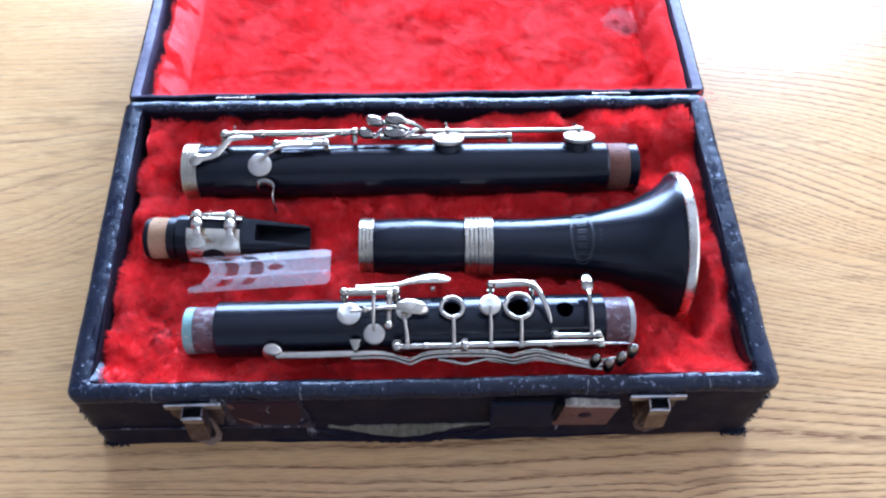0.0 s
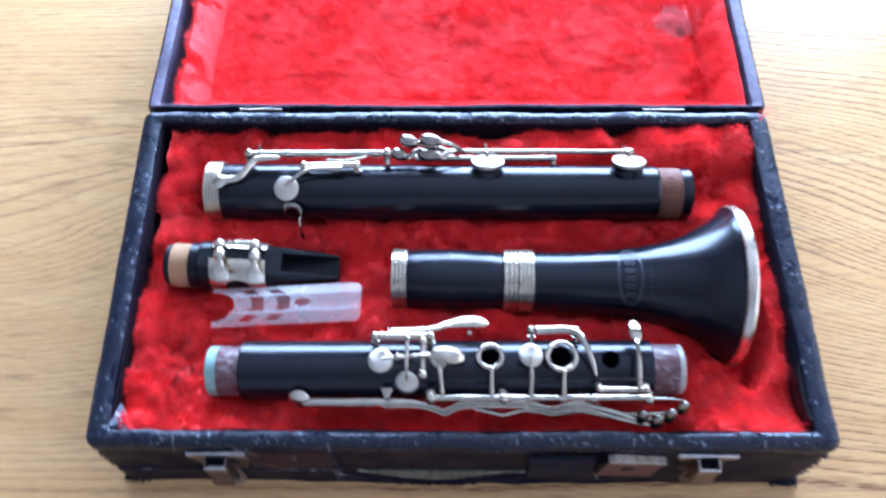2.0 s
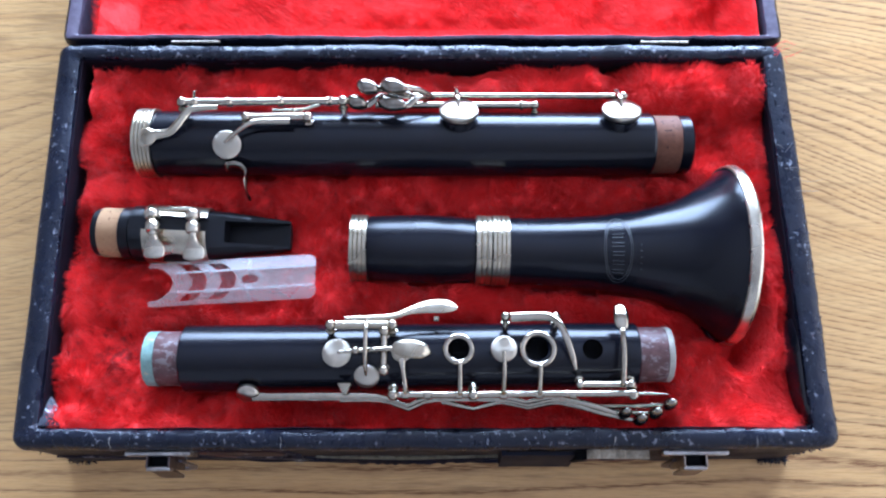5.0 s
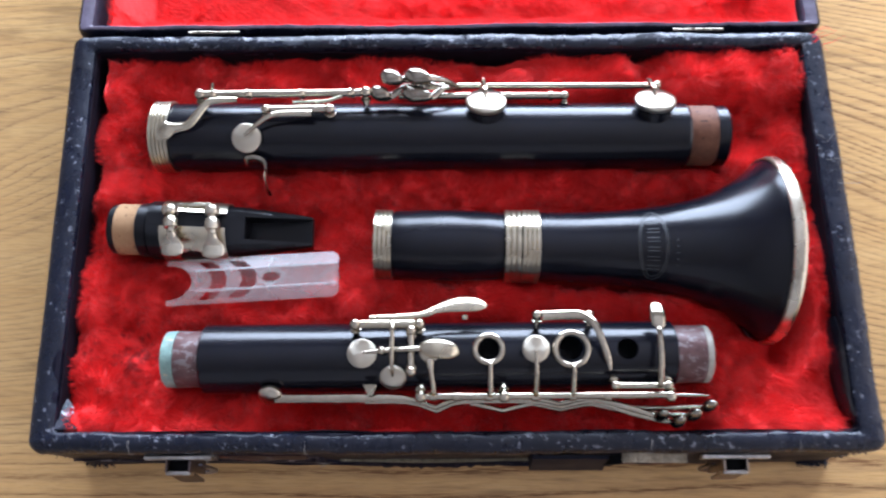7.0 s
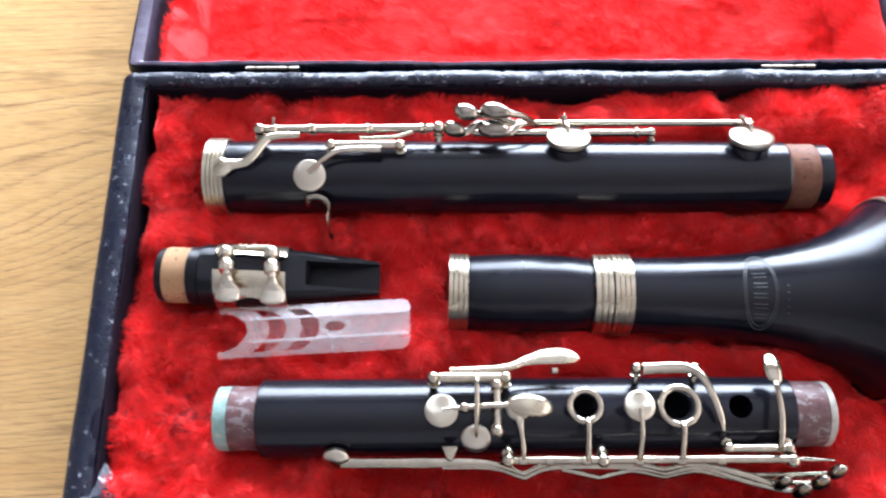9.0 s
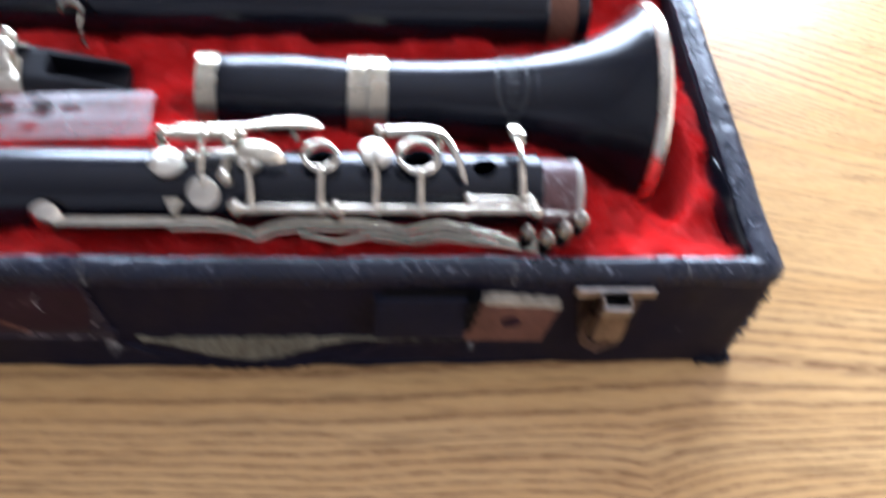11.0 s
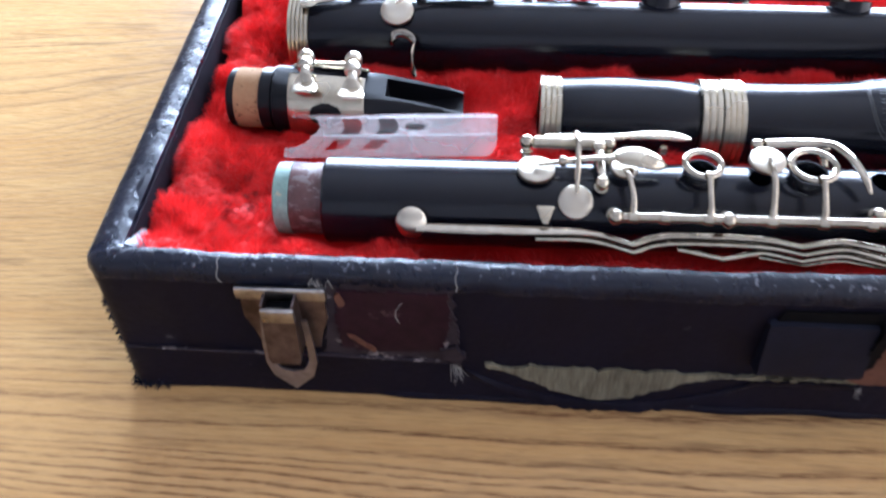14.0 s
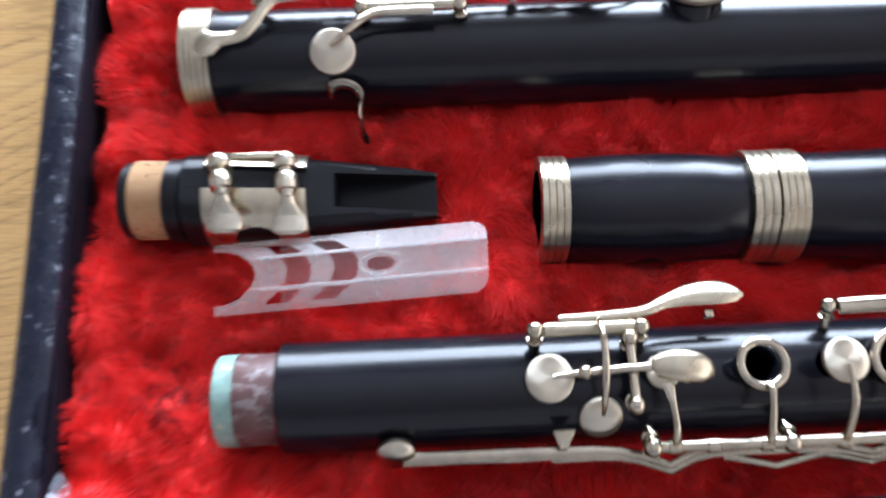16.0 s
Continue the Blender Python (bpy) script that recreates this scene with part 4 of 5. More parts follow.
def long_lever(x0, dips, y, z, end, thick):
    """A long flat lever along the tube, stepping out round the posts at the given places."""
    pts = [(x0, y, z, 0.0017 if x0 < -0.05 else 0.0010, thick)]
    if x0 < -0.05:
        pts.append((x0 + 0.030, y, z, 0.0017, thick))
        x0 += 0.030
    last = x0
    for d, out in dips:
        pts += [(max(d - 0.012, last + 0.002), y, z, 0.0011, thick), (d - 0.0008, y - out * 0.75, z - 0.0006, 0.0009, thick), (d + 0.0008, y - out * 0.75, z - 0.0007, 0.0009, thick), (d + 0.011, y, z, 0.0011, thick)]
        last = d + 0.011
    pts += [(max(last + 0.006, 0.057), y - 0.001, z, 0.0011, thick), (0.070, (y + end[1]) / 2 - 0.0006, z - 0.0003, 0.0011, thick), (end[0] - 0.003, end[1] + 0.0004, (z + end[2]) / 2 - 0.002, 0.0010, thick), (end[0], end[1] + 0.0008, end[2] - 0.002, 0.0009, thick * 0.8)]
    return bar(bmesh.new(), pts, (0, -0.25, 1), 12, 3, 0.85)


def lobe(at, tip):
    return ball(bmesh.new(), at, (0.0029, 0.0021, 0.0058), pose(0, 0, 0, -10, tip, 0), 20)


LOBES = [(0.0808, 0.0098, 0.0600), (0.0868, 0.0072, 0.0608), (0.0928, 0.0096, 0.0622), (0.0985, 0.0128, 0.0638)]
for (x0, dips, y, z), tip in zip(((-0.0718, ((-0.0080, 0.0044), (0.041, 0.0026)), 0.0168, 0.0582), (-0.0360, ((-0.0075, 0.0046), (0.042, 0.0028)), 0.0158, 0.0562), (0.0060, ((0.0190, 0.0032), (0.042, 0.0028)), 0.0150, 0.0543), (0.0300, ((0.0430, 0.0024),), 0.0150, 0.0525)), LOBES):
    arm = part("long_lever", long_lever(x0, dips, y, z, tip, 0.0006), NICKEL, up, "long thin bent lever")
    part("touch", lobe(tip, 3), DULL, arm, "small rounded touch piece")
knob = bmesh.new()
lathe(knob, [(-0.0020, 0.0040), (-0.0014, 0.0046), (0.0, 0.0047), (0.0005, 0.0043), (0.0010, 0.0022), (0.0013, 0.0003)], axis_frame((-0.0735, 0.0178, 0.0592), (-0.0735, 0.0091, 0.0650)), 28)
part("cup", knob, TURNED, up, "domed end cup of the longest lever")
flange = box((-0.0362, 0.0172, 0.0605), (-0.0308, 0.0215, 0.0612), 0.0003)
for v in flange.verts:
    if v.co.y < 0.0185:
        v.co.x = -0.0335 + (v.co.x + 0.0335) * 0.35
    v.co.z += (v.co.y - 0.0172) * 0.75
part("guide", flange, RINGS, up)

# ---- the lower joint: socket ring, long rods, large cups ----
low = thing("clarinet_lower_joint", (-0.005, 0.1334, 0.0376), "black lower clarinet joint with long nickel rods and large closed cups", "clarinet joint")
tube = lathe(bmesh.new(), [(x - LO_A.x, r) for x, r in [(-0.1262, LO_R - 0.0002), (-0.1255, LO_R), (-0.04, LO_R), (0.06, LO_R - 0.0001), (0.1015, LO_R - 0.0003), (0.1026, LO_R - 0.0010)]], axis_frame(LO_A, LO_B), 96)
low_body = part("body", bored(tube, [(about(LO_A, LO_B, -0.0885, -24, 0.008), about(LO_A, LO_B, -0.0885, -24, 0.03), 0.0042)]), EBONY, low, sharp=30)
turned("socket_ring", grooved(-0.1317, -0.1234, 0.0157, 5, 0.0118), LO_A, LO_B, RINGS, low, "plated socket ring with two grooves", cap0=False, cap1=False)
turned("socket_bore", [(-0.1315, 0.0119), (-0.1243, 0.0117), (-0.1238, 0.0010)], LO_A, LO_B, BORE_AND_SHADE, low, cap0=False)
turned("tenon_shoulder", [(0.0986, 0.0128), (0.1023, 0.0128), (0.1025, 0.0120)], LO_A, LO_B, EBONY, low)
turned("tenon_cork", [(0.1023, 0.0131), (0.1027, 0.0134), (0.1083, 0.0133), (0.1139, 0.0134), (0.1143, 0.0130)], LO_A, LO_B, OLD_CORK, low, "dark brown pitted tenon cork")
turned("tenon_end", [(0.1141, 0.0128), (0.1145, 0.0132), (0.1191, 0.0132), (0.1199, 0.0124), (0.1199, 0.0085)], LO_A, LO_B, EBONY, low, cap1=False)
turned("bore", [(0.1198, 0.0086), (0.1112, 0.0085), (0.1107, 0.0010)], LO_A, LO_B, BORE_AND_SHADE, low, cap0=False)


def low_at(x, angle, r):
    return about(LO_A, LO_B, x, angle, r)


# rod along the back with collars, ending in ball posts
a, b = Vector((-0.1075, 0.1455, 0.0700)), Vector((-0.0395, 0.1462, 0.0695))
long_rod = rod(bmesh.new(), a, b, 0.0017)
for f in (0.06, 0.285, 0.62, 0.935):
    p = a.lerp(b, f)
    lathe(long_rod, [(-0.0014, 0.0018), (-0.0010, 0.0024), (-0.0002, 0.0020), (0.0006, 0.0025), (0.0014, 0.0018)], axis_frame(p, b), 18)
part("hinge_rod", long_rod, NICKEL, low, "long rod with ringed collars")
for x, y in ((-0.1092, 0.1455), (-0.0378, 0.1462)):
    part("post", post(bmesh.new(), (x, y, 0.0700), LO_A, LO_B, 0.0025), NICKEL, low)
pinbm = rod(bmesh.new(), (-0.1040, 0.1465, 0.0700), (-0.1032, 0.1490, 0.0735), 0.0006)
part("spring_pin", pinbm, NICKEL, low)

# flat plated arm from the socket ring up to the rod
flat = bar(bmesh.new(), [(-0.1265, 0.1290, 0.0680, 0.0040, 0.0007), (-0.1230, 0.1293, 0.0688, 0.0045, 0.0008), (-0.1195, 0.1302, 0.0690, 0.0024, 0.0009), (-0.1140, 0.1312, 0.0692, 0.0020, 0.0010), (-0.1105, 0.1345, 0.0700, 0.0019, 0.0010), (-0.1060, 0.1410, 0.0705, 0.0018, 0.0010), (-0.1010, 0.1425, 0.0705, 0.0017, 0.0010), (-0.0930, 0.1427, 0.0705, 0.0012, 0.0009)], (0, 0.0, 1), 12)
part("guard_arm", flat, RINGS, low, "flat plated arm bent from the ring to the rod")

# short rod with the lever of the round cup
part("hinge_rod", rod(bmesh.new(), (-0.0785, 0.1378, 0.0705), (-0.0545, 0.1382, 0.0702), 0.0018), NICKEL, low)
for x in (-0.0802, -0.0530):
    part("post", post(bmesh.new(), (x, 0.1380, 0.0703), LO_A, LO_B, 0.0023), NICKEL, low)
crook = bar(bmesh.new(), [(-0.0890, 0.1256, 0.0705, 0.0005, 0.0005), (-0.0845, 0.1292, 0.0716, 0.0010, 0.0009), (-0.0790, 0.1334, 0.0722, 0.0012, 0.0010), (-0.0740, 0.1350, 0.0722, 0.0014, 0.0010), (-0.0605, 0.1354, 0.0718, 0.0015, 0.0010)], (0, 0, 1), 12)
arm = part("lever_key", crook, NICKEL, low)
part("cup", cup(bmesh.new(), low_at(-0.0885, -27, 0.0172), (0, -0.454, 0.891), 0.0064, 0.0018), TURNED, arm, "round cup with turned top")
thin = bar(bmesh.new(), [(-0.0690, 0.1418, 0.0695, 0.0008, 0.0006), (-0.0560, 0.1420, 0.0698, 0.0009, 0.0006), (-0.0480, 0.1440, 0.0705, 0.0007, 0.0006)], (0, 0, 1))
part("spring", thin, RINGS, low)

# the hook under the joint: a bent plate on a half ring
hook = bar(bmesh.new(), [(-0.0905, 0.1187, 0.0570, 0.0007, 0.0016), (-0.0895, 0.1190, 0.0605, 0.0008, 0.0016), (-0.0865, 0.1195, 0.0615, 0.0009, 0.0016), (-0.0830, 0.1185, 0.0605, 0.0009, 0.0016), (-0.0815, 0.1160, 0.0585, 0.0007, 0.0018), (-0.0818, 0.1120, 0.0560, 0.0006, 0.0020), (-0.0815, 0.1085, 0.0530, 0.0006, 0.0018), (-0.0805, 0.1062, 0.0505, 0.0004, 0.0008)], (0, 0.5, 0.86), 12)
part("thumb_hook", hook, DULL, low, "bent plate hook")

# the large cups, tilted towards the back, over raised tone holes
for x, ang in ((0.0140, 28), (0.0868, 30)):
    w = Vector((0, math.sin(radians(ang)), math.cos(radians(ang))))
    chim = bmesh.new()
    lathe(chim, [(0, 0.0080), (0.0062, 0.0076), (0.0064, 0.0070), (0.0060, 0.0062), (0.0060, 0.0010)], axis_frame(low_at(x, ang, 0.0098), low_at(x, ang, 0.03)), 40)
    part("tone_hole", chim, EBONY, low_body)
    big = cup(bmesh.new(), low_at(x, ang, 0.0192), w, 0.0088, 0.0022, 0.0005, 48)
    stub = low_at(x, ang, 0.0200)
    arm = part("cup_key", big, TURNED, low, "large closed cup with polished conical top")
    neck = bar(bmesh.new(), [(x, stub.y, stub.z, 0.0006, 0.0005), (x - 0.0005, stub.y + 0.0050, stub.z - 0.0004, 0.0012, 0.0010), (x - 0.001, stub.y + 0.0110, stub.z - 0.0050, 0.0013, 0.0011)], (0, 0.5, 1))
    part("arm", neck, NICKEL, arm)
part("spring_pin", rod(bmesh.new(), (0.0135, 0.1500, 0.0690), (0.0128, 0.1525, 0.0700), 0.0005), NICKEL, low)

# two rods along the back to the right
ra, rb = low_at(-0.008, 68, 0.0222), low_at(0.0885, 68, 0.0222)
part("hinge_rod", rod(bmesh.new(), ra, rb, 0.0014), NICKEL, low)
part("post", post(bmesh.new(), rb + Vector((0.0015, 0, 0)), LO_A, LO_B, 0.0021), NICKEL, low)
sa, sb = low_at(-0.024, 54, 0.0180), low_at(0.0475, 54, 0.0180)
second = rod(bmesh.new(), sa, sb, 0.0015)
lathe(second, [(0, 0.0016), (0.0005, 0.0022), (0.0014, 0.0022), (0.0018, 0.0016)], axis_frame(sa.lerp(sb, 0.92), sb), 16)
part("hinge_rod", second, NICKEL, low)
part("post", post(bmesh.new(), sb + Vector((0.0012, 0, 0)), LO_A, LO_B, 0.0021), NICKEL, low)

# the cluster of four little-finger touches
TOUCHES = [((-0.0158, 0.1452, 0.0714), 0.0072, 0.0044, -10), ((-0.0316, 0.1462, 0.0698), 0.0050, 0.0034, 8), ((-0.0266, 0.1520, 0.0734), 0.0054, 0.0038, 4), ((-0.0152, 0.1516, 0.0750), 0.0064, 0.0040, -8)]
for at, long, wide, tip in TOUCHES:
    turn = pose(0, 0, 0, -22, tip, -20)
    t = ball(bmesh.new(), Vector(at) - Vector((0, 0, 0.0016)), (long, wide, 0.0036), turn, 28)
    for v in t.verts:  # an egg, narrower towards the stalk and flattened below
        q = turn.inverted() @ (v.co - Vector(at) + Vector((0, 0, 0.0016)))
        v.co += turn.to_3x3() @ Vector((0, -q.y * 0.4 * max(q.x / long, 0), 0.0010 if q.z < -0.0018 else 0))
    bar(t, [(at[0] + long * 0.5, at[1] - 0.0004, at[2] - 0.0020, 0.0020, 0.0013), (at[0] + long, at[1] + 0.0002, at[2] - 0.0034, 0.0018, 0.0012), (at[0] + 0.012, (at[1] + ra.y) / 2, 0.0672, 0.0015, 0.0011), (max(at[0] + 0.018, -0.004), ra.y - 0.001, ra.z, 0.0012, 0.0010)], (0, 0, 1))
    part("touch_key", t, DULL, low, "curved leaf-shaped touch piece with dark reflections")

# ---- the barrel and the bell, still joined ----
bell = thing("clarinet_bell", (0.05, 0.082, 0.011), "black clarinet bell joined to its barrel, with plated rings and rim", "clarinet bell")
turned("barrel", [(-0.0263, 0.0138), (-0.0256, 0.0142), (-0.0145, 0.0149), (-0.0029, 0.0152), (0.0097, 0.0149), (0.0209, 0.0141), (0.0215, 0.0138)], BE_A, BE_B, EBONY, bell)
turned("barrel_ring", grooved(-0.0338, -0.0262, 0.0148, 4, 0.0112), BE_A, BE_B, RINGS, bell, "grooved plated ring", cap0=False, cap1=False)
turned("barrel_bore", [(-0.0337, 0.0113), (-0.0253, 0.0110), (-0.0251, 0.001)], BE_A, BE_B, BORE_AND_SHADE, bell, cap0=False)
turned("barrel_ring", grooved(0.0212, 0.0282, 0.0155, 3, 0.0142), BE_A, BE_B, RINGS, bell, "grooved plated ring")
turned("bell_ring", grooved(0.0284, 0.0360, 0.0157, 4, 0.0148), BE_A, BE_B, RINGS, bell, "grooved plated ring")
flare = [(0.0358, 0.0147), (0.0438, 0.0147), (0.0536, 0.0150), (0.0634, 0.0156), (0.0733, 0.0164), (0.0831, 0.0176), (0.0931, 0.0192), (0.1020, 0.0213), (0.1100, 0.0241), (0.1169, 0.0277), (0.1229, 0.0318), (0.1274, 0.0357), (0.1301, 0.0385)]
inner = [(x, r - 0.0022) for x, r in flare[::-1][:10]]
flare_part = turned("bell_body", flare + [(0.1310, 0.0388)] + inner + [(0.07, 0.006)], BE_A, BE_B, EBONY, bell, seg=96)
turned("bell_rim", [(0.1297, 0.0386), (0.1301, 0.0393), (0.1319, 0.0399), (0.1337, 0.0400), (0.1346, 0.0394), (0.1344, 0.0378), (0.1324, 0.0366), (0.1304, 0.0366)], BE_A, BE_B, SATIN, bell, "plated rim ring", seg=96, cap0=False, cap1=False)


def flare_at(x, angle):
    r = float(np.interp(x, [p[0] for p in flare], [p[1] for p in flare]))
    return about(BE_A, BE_B, x, angle, r + 0.00002)


# worn engraving: an oval of two lines with a row of plain bars
mark = bmesh.new()
for grow in (1.0, 1.13):
    pts = []
    for i in range(49):
        a = 2 * math.pi * i / 48
        p = flare_at(0.0815 + 0.0052 * grow * math.cos(a), -12 + 46 * grow * math.sin(a))
        pts.append((p.x, p.y, p.z, 0.00022, 0.00006))
    bar(mark, pts, (0, 0, 1), 6, 1)
for i in range(6):
    mid = -44 + i * 12.8
    for off in (-2.2, 2.6):
        ps = [flare_at(0.0790 + 0.0012 * k, mid + off) for k in range(5)]
        bar(mark, [(p.x, p.y, p.z, 0.0002, 0.00006) for p in ps], (0, 0, 1), 6, 1)
for i in range(5):
    ps = [flare_at(0.0905 + 0.0004 * k, -38 + i * 8) for k in range(3)]
    bar(mark, [(p.x, p.y, p.z, 0.0003, 0.00006) for p in ps], (0, 0, 1), 6, 1)
part("engraving", mark, ENGRAVED, flare_part, "faint worn oval engraving")

# ---- the mouthpiece with its ligature ----
mouth = thing("clarinet_mouthpiece", (-0.105, 0.0896, 0.0375), "black clarinet mouthpiece with cork tenon and nickel ligature", "mouthpiece")
turned("tenon_end", [(-0.1473, 0.0075), (-0.1473, 0.0098), (-0.1466, 0.0106), (-0.1441, 0.0108)], MO_A, MO_B, MATT, mouth, cap0=False)
turned("bore", [(-0.1472, 0.0076), (-0.1419, 0.0074), (-0.1414, 0.001)], MO_A, MO_B, BORE_AND_SHADE, mouth, cap0=False)
turned("tenon_cork", [(-0.1443, 0.0107), (-0.1440, 0.0111), (-0.1380, 0.0110), (-0.1333, 0.0111), (-0.1330, 0.0107)], MO_A, MO_B, CORK, mouth, "light brown speckled cork")


def skew(x):
    """The tip lies a little to the back of the axis."""
    return 0.0012 * max(0.0, (x + 0.100) / 0.0388)


def beak():
    """Round at the shoulder, flat table on top, wedge towards the tip."""
    stations = [(-0.1330, 0.0112, 0.0112, 0.0112), (-0.1302, 0.0113, 0.0113, 0.0113), (-0.1298, 0.0124, 0.0122, 0.0124), (-0.1288, 0.0126, 0.0116, 0.0126), (-0.1200, 0.0126, 0.0108, 0.0125), (-0.1000, 0.0116, 0.0092, 0.0118),
                (-0.0900, 0.0107, 0.0080, 0.0110), (-0.0780, 0.0090, 0.0056, 0.0098), (-0.0680, 0.0077, 0.0032, 0.0080), (-0.0622, 0.0068, 0.0016, 0.0060), (-0.0612, 0.0065, 0.0010, 0.0050)]
    loops = []
    for x, half, top, bot in stations:
        c = along(MO_A, MO_B, x)
        ring = []
        for i in range(48):
            a = 2 * math.pi * i / 48
            if x > -0.1290:  # faceted flanks
                a = math.pi / 8 * round(a / (math.pi / 8) + 0.001) * 0.55 + a * 0.45
            yy, zz = half * math.cos(a), math.sin(a)
            zz = zz * (max(half, top) if zz > 0 else bot)
            ring.append(Vector((x, c.y + yy + skew(x), c.z + min(zz, top))))
        loops.append(ring)
    return rings(bmesh.new(), loops)


def carved(bm):
    """The beak with its open slot, whose floor rises to the tip."""
    loops = []
    for x, half, deep in ((-0.0890, 0.0048, 0.0100), (-0.0750, 0.0050, 0.0066), (-0.0610, 0.0054, 0.0012), (-0.0590, 0.0056, 0.0004)):
        c = along(MO_A, MO_B, x)
        top = 0.0080 - 0.0070 * (x + 0.0900) / 0.0290
        c.y += skew(x)
        loops.append([Vector((x, c.y - half, c.z + top - deep)), Vector((x, c.y + half, c.z + top - deep)), Vector((x, c.y + half, c.z + 0.02)), Vector((x, c.y - half, c.z + 0.02))])
    tool = rings(bmesh.new(), loops)
    obs = []
    for q in (bm, tool):
        bmesh.ops.recalc_face_normals(q, faces=q.faces[:])
        me = bpy.data.meshes.new("blank")
        q.to_mesh(me)
        q.free()
        obs.append(new("blank", me))
    return subtract(*obs)


def turned_over(bm, degrees):
    """Roll about the mouthpiece's axis."""
    m = Matrix.Translation(MO_A) @ Matrix.Rotation(radians(degrees), 4, (MO_B - MO_A).normalized()) @ Matrix.Translation(-MO_A)
    bmesh.ops.transform(bm, matrix=m, verts=bm.verts[:])
    return bm


ROLL = 5
part("beak", turned_over(carved(beak()), ROLL), MATT, mouth, "faceted black beak with an open slot", sharp=22)
collar = turned("collar", [(-0.1350, 0.0110), (-0.1346, 0.0116), (-0.1304, 0.0117), (-0.1300, 0.0112)], MO_A, MO_B, MATT, mouth)


def ligature():
    """A sheet bent round the mouthpiece, open along the top, with an oval window at each flank."""
    nx, na, thick = 44, 150, 0.0006
    bm, verts = bmesh.new(), {}

    def vert(i, k, out):
        if (i, k, out) not in verts:
            x, a = -0.1238 + 0.0276 * i / nx, radians(22 + 329 * k / na)
            c, r = along(MO_A, MO_B, x), 0.0128 - 0.0009 * i / nx + (thick if out else 0)
            if i in (0, nx) and out:
                r -= 0.0002
            verts[i, k, out] = bm.verts.new((x, c.y + r * math.sin(a), c.z + r * math.cos(a)))
        return verts[i, k, out]

    def solid(i, k):
        if not (0 <= i < nx and 0 <= k < na):
            return False
        u, a = (i + 0.5) / nx * 0.0276 - 0.0138, 22 + 329 * (k + 0.5) / na
        return all((u / 0.0060) ** 2 + ((a - mid) / 20) ** 2 > 1 for mid in (283, 90))

    for i in range(nx):
        for k in range(na):
            if not solid(i, k):
                continue
            ring = ((i, k), (i + 1, k), (i + 1, k + 1), (i, k + 1))
            bm.faces.new([vert(*q, True) for q in ring])
            bm.faces.new([vert(*q, False) for q in ring[::-1]])
            for (di, dk), (p, q) in (((0, -1), (0, 1)), ((1, 0), (1, 2)), ((0, 1), (2, 3)), ((-1, 0), (3, 0))):
                if not solid(i + di, k + dk):
                    bm.faces.new([vert(*ring[q], True), vert(*ring[p], True), vert(*ring[p], False), vert(*ring[q], False)])
    # the plate that joins the screw sockets at the back
    brick(bm, (-0.1180, 0.0972, 0.0588), (-0.1030, 0.0990, 0.0616), 0.0004)
    return bm


bm = ligature()
lig_part = part("ligature_band", bm, RINGS, mouth, "nickel ligature sheet with oval windows")
for x, hx, hy, hz in ((-0.1195, -0.1165, 0.0788, 0.0650), (-0.1020, -0.1000, 0.0784, 0.0632)):
    back = Vector((x + 0.0008, 0.0962, 0.0658))
    front = Vector((hx, hy + 0.0045, hz + 0.0025))
    screw = bmesh.new()
    lathe(screw, [(0.0, 0.0008), (0.0003, 0.0020), (0.0010, 0.0028), (0.0022, 0.0032), (0.0040, 0.0031), (0.0046, 0.0026), (0.0047, 0.0017), (0.0062, 0.0016), (0.0063, 0.0026), (0.0069, 0.0030), (0.0095, 0.0031), (0.0108, 0.0027), (0.0112, 0.0018), (0.0130, 0.0016)], axis_frame(back, front), 24)
    sc = part("screw", screw, SATIN, lig_part)
    head = bmesh.new()
    # a steep waist, then the level blade
    line = ((0.0052, 0.0028, 0.0016, 0.0015), (0.0036, 0.0020, 0.0022, 0.0014), (0.0012, -0.0004, 0.0040, 0.0010), (-0.0010, -0.0005, 0.0047, 0.0009), (-0.0034, -0.0004, 0.0043, 0.0008), (-0.0043, -0.0005, 0.0026, 0.0005))
    bar(head, [(hx, hy + dy, hz + dz, wide, thick) for dy, dz, wide, thick in line], (0, -0.1, 1), 14, 1)
    part("thumb_head", head, SATIN, sc, "flat thumb head", sharp=18)

# ---- the reed guard ----
G = {"tl": Vector((-0.1212, 0.0752, 0.0545)), "bl": Vector((-0.1212, 0.0564, 0.0508)), "tr": Vector((-0.0485, 0.0795, 0.0545)), "br": Vector((-0.0485, 0.0606, 0.0508))}
guard = thing("reed_guard", (-0.085, 0.068, 0.044), "frosted clear plastic reed guard with curved slots, leaning on the mouthpiece", "reed guard")


def guard_face(u, v):
    """Whether there is plastic at u along (0..1) and v across (-1..1)."""
    L, W = 0.0730, 0.0094
    x, y = u * L, v * W
    if (x / 0.0115) ** 2 + (y / 0.0072) ** 2 < 1 and abs(y) < 0.0072:
        return False
    if x > L - 0.004 and abs(y) > W - 0.004 and math.hypot(x - (L - 0.004), abs(y) - (W - 0.004)) > 0.004:
        return False
    rib = 0.0037 < abs(y) < 0.0046 or abs(y) > 0.0086
    for c in (0.0197, 0.0322):
        d = x - (c - 0.10 * (abs(y) * 1000) ** 2 * 0.001 * 1.15)
        if 0 < d < 0.0066 and abs(y) < 0.0077 and not rib:
            return False
    if ((x - 0.0446) / 0.0037) ** 2 + (y / 0.0019) ** 2 < 1:
        return False
    return True


